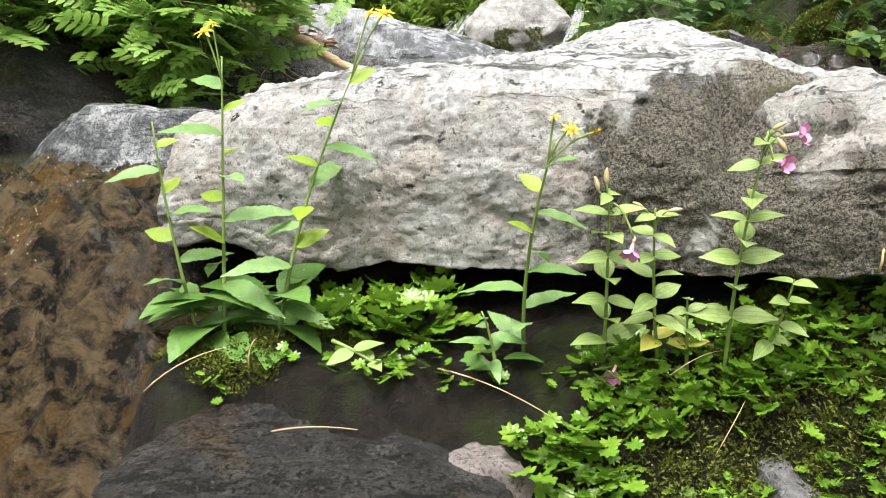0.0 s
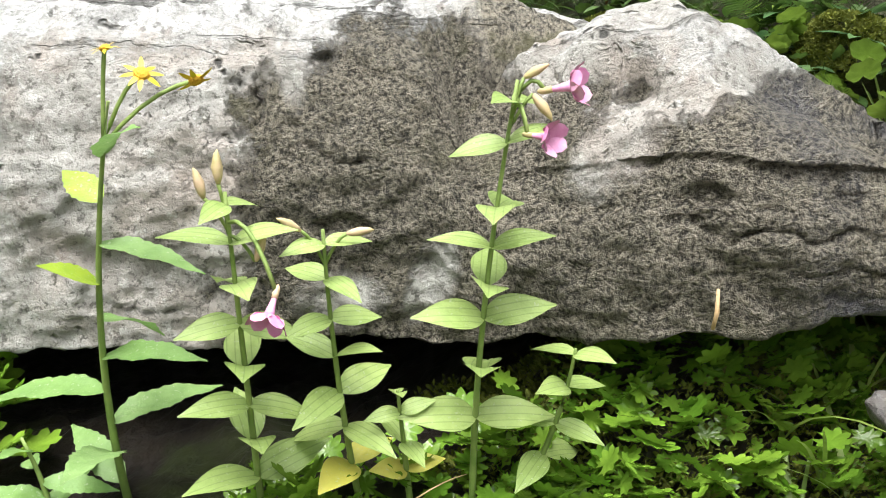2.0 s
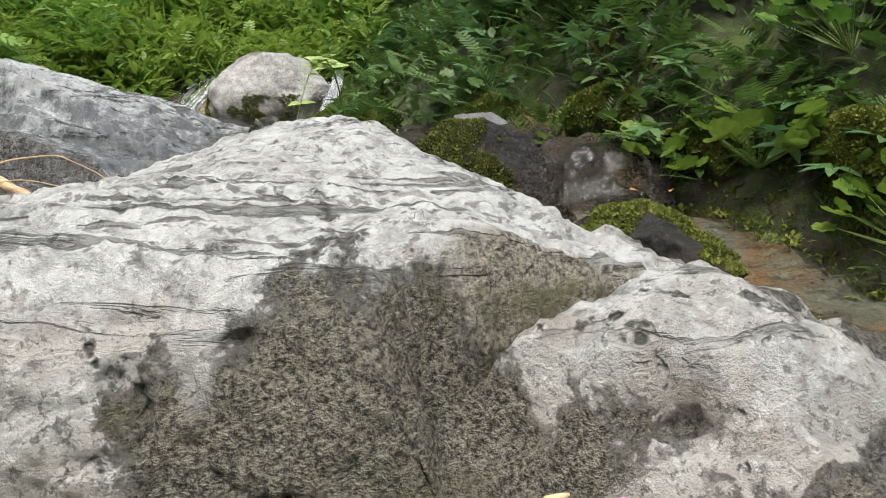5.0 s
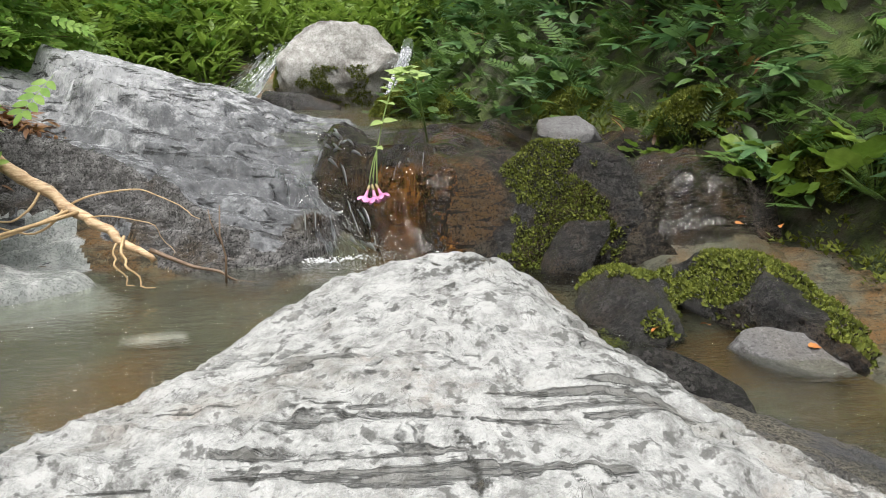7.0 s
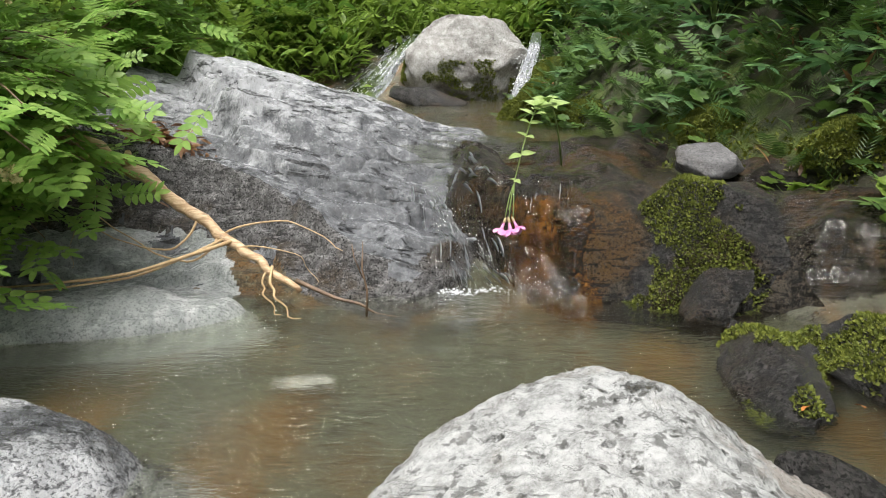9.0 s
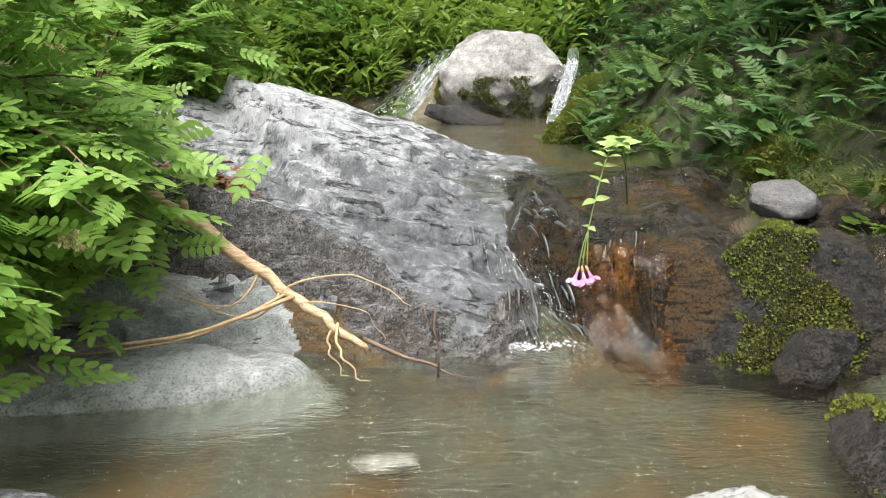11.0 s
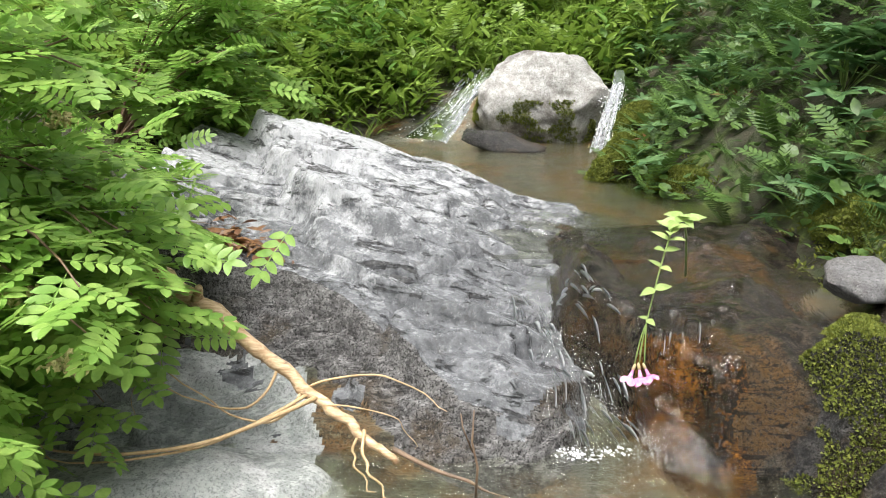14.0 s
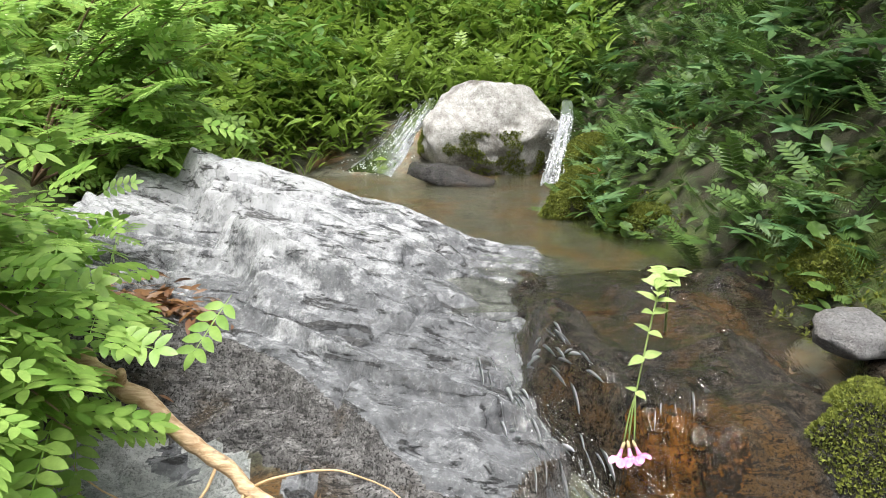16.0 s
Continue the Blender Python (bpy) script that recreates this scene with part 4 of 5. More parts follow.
rock("bank_stone", (0.395, -2.58, -0.51), (0.055, 0.07, 0.045), (10, 12, 30), M_GREY, "small violet-grey stone among moss", 23, (((0, -0.4, 1), 0.5),), 0.04, 4)
rock("tilted_stone", (0.76, -2.58, -0.235), (0.06, 0.035, 0.022), (12, 24, -8), M_GREY, "tilted slate-grey stone below the boulder", 24, (((0, -0.5, 1), 0.5),), 0.04, 4)


# ---------------------------------------------------------------- flowering plants
def leaf_mesh(name, width, material, rows=14, cols=9, tip=0.9, base=0.1, veins=0.0, fold=0.25, droop=0.25, teeth=0.0, wave=0.0):
    v = []
    for i in range(rows):
        s = i / (rows - 1)
        w = width * math.sin(math.pi * min(max(s ** 0.75, 0), 1)) ** tip
        w = max(w, 0.012) * (1 + (teeth if i % 2 else -teeth) * (0.1 < s < 0.95))
        for j in range(cols):
            u = 2 * j / (cols - 1) - 1
            z = -droop * s * s + fold * abs(u) * w - 0.25 * fold * u * u * w
            z += veins * math.cos(u * 4 * math.pi) * math.sin(math.pi * s) + wave * math.sin(s * 17 + 3 * u) * abs(u)
            v.append((s - 0.10 * width * u * u * (1 - s), u * w, z))
    return mesh_of(name, v, grid_faces(rows, cols), material)


def tube(name, pts, radii, material, sides=7):
    """A bent tapering tube through points."""
    bm = bmesh.new()
    rings = []
    pts = [Vector(p) for p in pts]
    for i, p in enumerate(pts):
        d = (pts[min(i + 1, len(pts) - 1)] - pts[max(i - 1, 0)]).normalized()
        a = d.orthogonal().normalized() if abs(d.z) > 0.9 else d.cross(Vector((0, 0, 1))).normalized()
        c = d.cross(a)
        rings.append([bm.verts.new(p + (a * math.cos(t) + c * math.sin(t)) * radii[i]) for t in (2 * math.pi * k / sides for k in range(sides))])
    for a, c in zip(rings, rings[1:]):
        for k in range(sides):
            bm.faces.new((a[k], a[(k + 1) % sides], c[(k + 1) % sides], c[k]))
    bm.faces.new(rings[0][::-1])
    bm.faces.new(rings[-1])
    me = bpy.data.meshes.new(name)
    bm.to_mesh(me)
    bm.free()
    me.materials.append(material)
    me.polygons.foreach_set("use_smooth", [True] * len(me.polygons))
    return me


def bend(a, b, sag=(0, 0, 0), n=10):
    a, b, s = Vector(a), Vector(b), Vector(sag)
    return [a.lerp(b, t) + s * (4 * t * (1 - t)) for t in (i / (n - 1) for i in range(n))]


def toward(at, d, size=1.0, roll=0.0):
    """A pose whose x axis points along d, with z as upright as may be."""
    d = Vector(d).normalized()
    up = Vector((0, 0, 1))
    yv = up.cross(d)
    yv = yv.normalized() if yv.length > 1e-4 else Vector((0, 1, 0))
    zv = d.cross(yv)
    m = Matrix((d, yv, zv)).transposed().to_4x4()
    return Matrix.Translation(at) @ m @ Matrix.Rotation(roll, 4, "X") @ Matrix.Scale(size, 4)


def soft_leaf(name, a, b, line, veins=0):
    k = Mat(name)
    c = k.mix(k.rand(), a, b)
    c = k.mix(k.ramp(k.noise(60, 4), 0.4, 0.65, 0, 0.45), c, line)
    if veins:
        tc = k.n.new("ShaderNodeTexCoord")
        sp = k.n.new("ShaderNodeSeparateXYZ")
        k.l.new(tc.outputs["Object"], sp.inputs[0])
        lines = k.mul(k.mul(k.mul(sp.outputs[1], 0.0, "ADD"), 62.0), 0.0, "ADD")
        wave = k.mul(lines, 0.0, "COSINE")
        c = k.mix(k.ramp(wave, 0.75, 0.98, 0, 0.4), c, tuple(v * 0.55 for v in line))
    c = k.mix(k.ramp(k.noise(240, 2), 0.62, 0.7, 0, 0.4), c, (0.5, 0.55, 0.4))
    m = k.out(c, 0.5, k.noise(150, 3), 0.35, 0.004)
    tl = k.n.new("ShaderNodeBsdfTranslucent")
    mx = k.n.new("ShaderNodeMixShader")
    mx.inputs[0].default_value = 0.3
    k.l.new(c, tl.inputs["Color"])
    k.l.new(k.b.outputs[0], mx.inputs[1])
    k.l.new(tl.outputs[0], mx.inputs[2])
    k.l.new(mx.outputs[0], [n for n in k.n if n.type == "OUTPUT_MATERIAL"][0].inputs[0])
    return m


M_MONK = soft_leaf("downy_leaf", (0.29, 0.40, 0.12), (0.37, 0.48, 0.16), (0.20, 0.31, 0.07), 5)
M_RAG = soft_leaf("toothed_leaf", (0.17, 0.31, 0.08), (0.26, 0.40, 0.15), (0.11, 0.23, 0.05))
M_RAGY = soft_leaf("young_leaf", (0.24, 0.36, 0.02), (0.29, 0.40, 0.03), (0.15, 0.27, 0.02))
M_BROAD = soft_leaf("broad_leaf", (0.10, 0.22, 0.035), (0.15, 0.29, 0.06), (0.06, 0.15, 0.02))
M_YELLOWED = soft_leaf("yellowed_leaf", (0.50, 0.46, 0.08), (0.55, 0.52, 0.12), (0.38, 0.40, 0.06))
M_PINK = plain("pink_petal", (0.60, 0.18, 0.40), (0.72, 0.38, 0.58), 0.55, 40, 0.1)
M_YELLOW = plain("yellow_petal", (0.62, 0.42, 0.008), (0.68, 0.52, 0.012), 0.5, 60, 0.1)
M_AMBER = plain("amber_centre", (0.60, 0.30, 0.02), (0.75, 0.45, 0.03), 0.7, 200, 0.6)
M_POD = plain("seed_pod", (0.42, 0.36, 0.16), (0.50, 0.36, 0.24), 0.6, 50, 0.2)
G_MONK = leaf_mesh("downy_leaf", 0.24, M_MONK, tip=1.0, veins=0.010, droop=0.22)
G_RAG = leaf_mesh("toothed_leaf", 0.155, M_RAG, 21, 5, teeth=0.07, droop=0.3, wave=0.012)
G_RAGY = leaf_mesh("young_leaf", 0.27, M_RAGY, 15, 5, teeth=0.06, droop=0.1)
G_BROAD = leaf_mesh("broad_leaf", 0.32, M_BROAD, 19, 7, tip=0.85, teeth=0.05, veins=0.008, droop=0.35)
G_YELL = leaf_mesh("yellowed_leaf", 0.3, M_YELLOWED, droop=0.3)
G_PETAL = leaf_mesh("petal", 0.50, M_PINK, 8, 7, tip=0.42, fold=0.1, droop=0.25, wave=0.03)
G_RAY = leaf_mesh("ray", 0.16, M_YELLOW, 6, 3, tip=0.6, fold=0.15, droop=0.15)
G_TUBE = tube("corolla_tube", [(0, 0, 0), (0.35, 0, 0), (0.75, 0, 0), (1.0, 0, 0)], [0.07, 0.11, 0.17, 0.24], M_PINK, 9)
G_CALYX = tube("calyx", [(-0.35, 0, 0), (-0.2, 0, 0), (0.1, 0, 0), (0.3, 0, 0)], [0.03, 0.13, 0.15, 0.14], M_POD, 8)
G_POD = tube("seed_pod", [(0, 0, 0), (0.2, 0, 0), (0.5, 0, 0.02), (0.85, 0, 0.02), (1, 0, 0)], [0.06, 0.13, 0.17, 0.09, 0.02], M_POD, 8)
bm = bmesh.new()
bmesh.ops.create_icosphere(bm, subdivisions=2, radius=0.5)
for v in bm.verts:
    v.co.z *= 0.6
G_DISC = bpy.data.meshes.new("disc")
bm.to_mesh(G_DISC)
bm.free()
G_DISC.materials.append(M_AMBER)


def pink_flower(parent, at, d, size):
    d = Vector(d).normalized()
    fl = part("flower", G_TUBE, parent, "pink funnel flower", toward(at, d, size * 0.55))
    part("calyx", G_CALYX, fl, m=Matrix.Scale(0.9, 4))
    for i, (a, s) in enumerate(((70, 0.75), (118, 0.75), (0, 0.8), (-62, 0.85), (-118, 0.85), (180, 0.8))):
        m = Matrix.Translation((0.95, 0, 0)) @ Matrix.Rotation(radians(a), 4, "X") @ Matrix.Translation((0, 0, 0.22)) @ Matrix.Rotation(radians(-58), 4, "Y") @ Matrix.Scale(s, 4)
        part("petal", G_PETAL, fl, m=m)


def yellow_flower(parent, at, up, size, n=8):
    m = Vector(up).normalized().to_track_quat("Z", "Y").to_matrix().to_4x4()
    fl = part("flower", G_DISC, parent, "yellow daisy flower with an amber centre", Matrix.Translation(at) @ m @ Matrix.Scale(size * 0.45, 4))
    for i in range(n):
        part("ray", G_RAY, fl, m=Matrix.Rotation(2 * math.pi * i / n + 0.2 * math.sin(i * 3), 4, "Z") @ Matrix.Rotation(radians(12 * math.sin(i * 2.1)), 4, "Y")
             @ Matrix.Translation((0.25, 0, 0)) @ Matrix.Scale(1.05, 4))


def along(pts, s):
    f = s * (len(pts) - 1)
    i = min(int(f), len(pts) - 2)
    return pts[i].lerp(pts[i + 1], f - i)


STAND = Vector((0.028, -0.003, -0.041))


def monkey_plant(base, top, sag, pairs, size, label, flowers=(), pods=(), turn=0.0, seed=1, yellowed=0, stand=STAND):
    """An upright stem with pairs of broad leaves, each pair set crosswise to the last."""
    rnd = random.Random(seed)
    root = new("monkeyflower")
    root.location = Vector(base) + stand
    tagged(root, label, "flowering plant", "flowers before the boulder")
    o = Vector(base)
    pts = bend((0, 0, 0), Vector(top) - o, sag, 12)
    part("stem", tube("stem", pts, [0.0044 - 0.00024 * i for i in range(12)], M_STEM), root)
    for i, s in enumerate(pairs):
        a = turn + i * 1.45 + rnd.uniform(-0.25, 0.25)
        k = size * (1.2 - 0.42 * s - 0.5 * max(s - 0.8, 0)) * rnd.uniform(0.85, 1.12)
        for side in (0, math.pi):
            up = rnd.uniform(-0.15, 0.5)
            d = (math.cos(a + side), math.sin(a + side) * 0.8 - 0.25, up)
            g = G_YELL if i == 0 and yellowed > side else G_MONK
            part("leaf", g, root, m=toward(along(pts, s), d, k, (0.65 if d[0] > 0 else -0.65) * abs(d[0]) + rnd.uniform(-0.25, 0.25)))
    for p, d, k in flowers:
        q = Vector(p) - o
        part("flower_stalk", tube("flower_stalk", bend(along(pts, 0.93), q, (0, 0, 0.02), 6), [0.0022] * 6, M_STEM, 5), root)
        pink_flower(root, q, d, k)
    for p, d, k in pods:
        q = Vector(p) - o
        part("pod_stalk", tube("pod_stalk", bend(along(pts, 0.9), q, (0, 0, 0.005), 5), [0.0018] * 5, M_STEM, 5), root)
        part("seed_pod", G_POD, root, "pale brown closed seed pod", toward(q, d, k))
    return root


monkey_plant((0.292, -2.40, -0.33), (0.31, -2.525, 0.168), (-0.014, -0.01, 0.0), (0.30, 0.41, 0.53, 0.60, 0.68, 0.76, 0.885, 0.96), 0.080,
             "tall downy-leaved plant with two pink flowers before the boulder",
             (((0.335, -2.53, 0.158), (0.8, -0.45, 0.12), 0.046), ((0.313, -2.545, 0.118), (0.55, -0.75, -0.1), 0.038)),
             (((0.316, -2.525, 0.17), (0.7, -0.2, 0.35), 0.026), ((0.325, -2.525, 0.155), (0.45, -0.2, -0.7), 0.030)), 0.15, 3)
monkey_plant((0.345, -2.40, -0.31), (0.378, -2.50, -0.10), (0.01, 0, 0), (0.35, 0.55, 0.78, 0.97), 0.066, "short downy-leaved shoot beside the tall pink-flowered plant", turn=0.8, seed=9)
monkey_plant((0.059, -2.38, -0.32), (0.043, -2.52, 0.075), (0.0, -0.01, 0), (0.22, 0.34, 0.45, 0.56, 0.68, 0.78, 0.88, 0.97), 0.074,
             "downy-leaved plant with one hanging pink flower and pods",
             (((0.082, -2.545, -0.012), (-0.3, -0.45, -0.75), 0.042),),
             (((0.038, -2.52, 0.082), (0.02, 0, 1), 0.030), ((0.025, -2.52, 0.07), (-0.25, 0, 0.9), 0.028), ((0.066, -2.52, 0.012), (0.35, 0, 0.8), 0.026)), 0.5, 5)
monkey_plant((0.17, -2.38, -0.32), (0.128, -2.50, 0.035), (-0.006, 0, 0), (0.24, 0.38, 0.50, 0.62, 0.74, 0.86, 0.96), 0.068,
             "slender downy-leaved plant with brown pods, lowest leaves yellowed", (),
             (((0.108, -2.50, 0.035), (-0.75, -0.2, 0.45), 0.026), ((0.15, -2.50, 0.03), (0.8, -0.2, 0.1), 0.026)), 1.1, 7, 9)
monkey_plant((0.225, -2.38, -0.32), (0.20, -2.46, -0.14), (0.0, 0, 0), (0.4, 0.62, 0.85, 0.98), 0.052, "low downy-leaved shoot with yellowed leaves", turn=0.2, seed=15, yellowed=9)
# the fallen shoot that hangs over the wet stone, and a loose flower
monkey_plant((-0.48, -2.36, -0.24), (-0.325, -2.395, -0.36), (0.02, -0.01, 0.01), (0.2, 0.4, 0.6, 0.8, 0.95), 0.055, "leaning downy-leaved shoot with two drooping pink flowers",
             (((-0.322, -2.40, -0.375), (0.1, -0.3, -0.95), 0.052), ((-0.30, -2.405, -0.40), (0.5, -0.3, -0.7), 0.045)), (), 0.6, 12)
loose = tagged(new("fallen_flower"), "fallen pink flower lying on the dark ledge", "flower")
loose.location = (0.103, -2.43, -0.325)
pink_flower(loose, (0, 0, 0), (-0.35, -0.8, -0.35), 0.042)


def ragwort(base, top, sag, leaves, size, label, heads=(), seed=1, rosette=0, young=0.6):
    """A tall stem with toothed leaves, larger below, and yellow heads."""
    rnd = random.Random(seed)
    root = new("ragwort")
    root.location = Vector(base) + STAND
    tagged(root, label, "flowering plant", "flowers before the boulder")
    o = Vector(base)
    pts = bend((0, 0, 0), Vector(top) - o, sag, 14)
    part("stem", tube("stem", pts, [0.0052 - 0.00027 * i for i in range(14)], M_STEM), root)
    for i in range(leaves):
        s = 0.12 + 0.78 * i / max(leaves - 1, 1)
        a = i * 2.4 + rnd.uniform(-0.3, 0.3) + seed
        yng = s > young and i % 2 == 0
        d = (math.cos(a), math.sin(a) * 0.8, rnd.uniform(-0.1, 0.6))
        part("leaf", G_RAGY if yng else G_RAG, root, m=toward(along(pts, s), d, size * (1.25 - 0.5 * s) * (0.55 if yng else 1) * rnd.uniform(0.85, 1.15), (0.6 if d[0] > 0 else -0.6) * abs(d[0]) + rnd.uniform(-0.3, 0.3)))
    for i in range(rosette):
        a = i * 2.4 + seed
        d = (math.cos(a), math.sin(a) * 0.8 - 0.25, rnd.uniform(-0.05, 0.6))
        part("leaf", G_BROAD, root, m=toward((0.02 * math.cos(a), 0.02 * math.sin(a), rnd.uniform(0.02, 0.14)), d, size * rnd.uniform(0.75, 1.05), rnd.uniform(-0.4, 0.4)))
    for p, up, k in heads:
        q = Vector(p) - o
        part("flower_stalk", tube("flower_stalk", bend(along(pts, 0.92), q, (0, 0, 0.01), 6), [0.002] * 6, M_STEM, 5), root)
        yellow_flower(root, q, up, k)
    return root


ragwort((-0.09, -2.30, -0.32), (-0.05, -2.50, 0.155), (-0.02, 0, 0), 10, 0.115, "upright toothed-leaved plant with yellow daisy flowers",
        (((-0.021, -2.50, 0.178), (0.1, -0.7, 0.6), 0.032), ((0.024, -2.50, 0.172), (0.3, -0.3, -0.7), 0.032), ((-0.049, -2.50, 0.20), (-0.3, -0.2, 0.9), 0.022)), 2, 0)
ragwort((-0.155, -2.38, -0.35), (-0.179, -2.38, -0.18), (0.01, 0, 0), 9, 0.08, "short toothed-leaved shoot on the dark ledge", (), 4, 3, 2)
ragwort((-0.735, -2.24, -0.31), (-0.685, -2.26, 0.325), (0.0, 0, 0), 12, 0.135, "tall toothed-leaved plant with a yellow flower head",
        (((-0.715, -2.265, 0.375), (-0.2, -0.5, 0.8), 0.04), ((-0.70, -2.26, 0.39), (0.3, -0.4, 0.8), 0.025)), 1, 10, 0.3)
ragwort((-0.62, -2.24, -0.31), (-0.40, -2.26, 0.33), (-0.03, 0, 0), 13, 0.135, "leaning tall toothed-leaved plant with yellow buds",
        (((-0.357, -2.26, 0.40), (0.1, -0.6, 0.7), 0.04), ((-0.385, -2.26, 0.40), (-0.2, -0.5, 0.8), 0.03)), 3, 10, 0.35)
ragwort((-0.78, -2.24, -0.30), (-0.838, -2.26, 0.20), (-0.01, 0, 0), 9, 0.12, "small toothed-leaved plant beside the cascade", (), 6, 8, 0.4)

# ---------------------------------------------------------------- ground cover on the ledge
M_SAX = leaf_material("scalloped_leaf", (0.11, 0.24, 0.022), (0.21, 0.35, 0.04), gloss=0.2, trans=0.25)
b = Buffer()


def ledge_points(count, x0, x1, y0, y1, ok):
    x, y = U(x0, x1, count), U(y0, y1, count)
    return np.array([(a, c, ledge_z(a, c)) for a, c in zip(x, y) if ok(a, c)])


pts = ledge_points(1500, -0.08, 1.6, -2.85, -2.34, lambda x, y: fbm(x * 4.5, y * 4.5, 1, 2) > -0.02 + (0.25 if x < 0.0 else 0))
clumps(b, L_SCALLOP, pts, 3, (0.016, 0.042), (-10, 50), (0.008, 0.04), 0.03, 0)
pts = ledge_points(40, -0.48, -0.22, -2.30, -2.12, lambda x, y: True)
clumps(b, L_SCALLOP, pts, 3, (0.045, 0.075), (5, 55), (0.02, 0.10), 0.03, 0)
pts = ledge_points(50, -0.07, 0.08, -2.66, -2.5, lambda x, y: True)
clumps(b, L_SCALLOP, pts, 3, (0.035, 0.06), (-10, 45), (0.01, 0.05), 0.03, 0)
pts = ledge_points(30, -0.75, -0.1, -2.48, -2.34, lambda x, y: True)
clumps(b, L_SCALLOP, pts, 3, (0.018, 0.035), (0, 45), (0.01, 0.03), 0.02, 0)
pts = ledge_points(170, 0.1, 1.2, -2.52, -2.36, lambda x, y: True)
clumps(b, L_SCALLOP, pts, 3, (0.03, 0.055), (0, 55), (0.02, 0.06), 0.03, 0)
pts = ledge_points(180, 0.05, 0.85, -2.66, -2.40, lambda x, y: fbm(x * 5, y * 5, 9, 2) > -0.1)
clumps(b, L_SCALLOP, pts, 3, (0.018, 0.042), (-10, 50), (0.008, 0.035), 0.025, 0)
stuff("scalloped_ground_cover", b, [M_SAX], "glossy bright green scalloped leaves covering the ledge", "plants")
b = Buffer()
pts = ledge_points(15000, -0.85, 1.2, -2.75, -2.2, lambda x, y: fbm(x * 2.5, y * 2.5, 6, 2) > (-0.25 if x > 0.3 else 0.28))
clumps(b, blade(0.3, 3, 0.4, 0.2), pts, 9, (0.005, 0.013), (20, 85), (0.0, 0.01), 0.025, 0)
pts = ledge_points(40, 0.6, 1.9, -2.7, -2.35, lambda x, y: True)
clumps(b, L_GRASS, pts, 3, (0.08, 0.2), (40, 85), (0.0, 0.02), 0.02, 1)
stuff("ledge_moss", b, [M_MOSS, M_GRASS], "green-brown moss with thin grass on the ledge", "moss")

# ---------------------------------------------------------------- ash shrub over the left bank
M_ASH = leaf_material("ash_leaf", (0.21, 0.39, 0.07), (0.37, 0.54, 0.13), gloss=0.4, trans=0.45)
M_CREAM = plain("cream_cluster", (0.55, 0.48, 0.22), (0.65, 0.58, 0.30), 0.8, 120, 0.6)


def ash_shrub(name, base, tips, label, seed, size=(0.15, 0.24), heads=(), fill=0):
    rnd = random.Random(seed)
    rng = np.random.default_rng(seed)
    root = new(name)
    root.location = base
    tagged(root, label, "shrub")
    o = Vector(base)
    buf = Buffer()
    ms = []
    for i, t in enumerate(tips):
        q = Vector(t) - o
        pts = bend((0, 0, 0), q, (rnd.uniform(-0.1, 0.1), rnd.uniform(-0.1, 0.1), rnd.uniform(0.05, 0.25) * q.length), 12)
        part("branch", tube("branch", pts, [0.011 * (1 - 0.075 * k) for k in range(12)], M_TWIG, 6), root)
        n = max(8, int(q.length * 15))
        for k in range(n):
            s = 0.30 + 0.70 * k / (n - 1)
            p = along(pts, s)
            d = (along(pts, min(s + 0.05, 1)) - along(pts, s - 0.05)).normalized()
            side = d.cross(Vector((0, 0, 1))).normalized() * (1 if k % 2 else -1)
            v = d * rnd.uniform(0.3, 0.9) + side * rnd.uniform(0.5, 1.0) + Vector((0, -0.15, rnd.uniform(-0.25, 0.35)))
            ms.append(np.array(toward(p, v, rnd.uniform(*size), rnd.uniform(-0.3, 0.3))))
    for _ in range(fill):
        t = Vector(rnd.choice(tips)) - o
        p = t * rnd.uniform(0.35, 1.0) + Vector((rnd.gauss(0, 0.09), rnd.gauss(0, 0.09), rnd.gauss(0.05, 0.09)))
        v = Vector((rnd.uniform(-0.6, 1), rnd.uniform(-1, 0.4), rnd.uniform(-0.3, 0.35)))
        ms.append(np.array(toward(p, v, rnd.uniform(*size), rnd.uniform(-1.0, 1.0))))
    buf.add(L_PINNATE, np.array(ms), 0)
    part("foliage", buf.mesh("foliage", [M_ASH]), root, "green pinnate leaves")
    for h in heads:
        hb = Buffer()
        g = join([(blade(0.5, 3, 0.8, 0.3), turned(0, 0, 0, 72 * i, 40, 0, 1)) for i in range(5)])
        c = np.array(Vector(h) - o)
        n = 42
        hb.add(g, poses(c + rng.normal(0, 0.022, (n, 3)) * (1, 1, 0.6), rng.uniform(0, 6.3, n), rng.uniform(0, 1.2, n), rng.uniform(0, 6.3, n), np.full(n, 0.011)), 0)
        part("flower_head", hb.mesh("flower_head", [M_CREAM]), root, "faded cream flower cluster")
    return root


rnd = random.Random(4)
tips = []
while len(tips) < 90:
    x, y, z = rnd.uniform(-2.6, -0.92), rnd.uniform(-0.7, 1.5), rnd.uniform(0.36, 1.55)
    edge = -0.92 - 0.20 * max(z - 0.8, 0) - 0.30 * max(y - 0.2, 0) - 0.35 * max(-0.25 - y, 0)
    if x < edge and not (z < 0.45 and y > 0.6):
        tips.append((x, y, z))
tips += [(-1.32 + 0.42 * rnd.random(), -0.75 + 0.8 * rnd.random(), 0.46 + 0.3 * rnd.random()) for _ in range(22)]
tips += [(-1.5 + 0.42 * rnd.random(), -0.85 + 0.7 * rnd.random(), 0.14 + 0.35 * rnd.random()) for _ in range(16)]
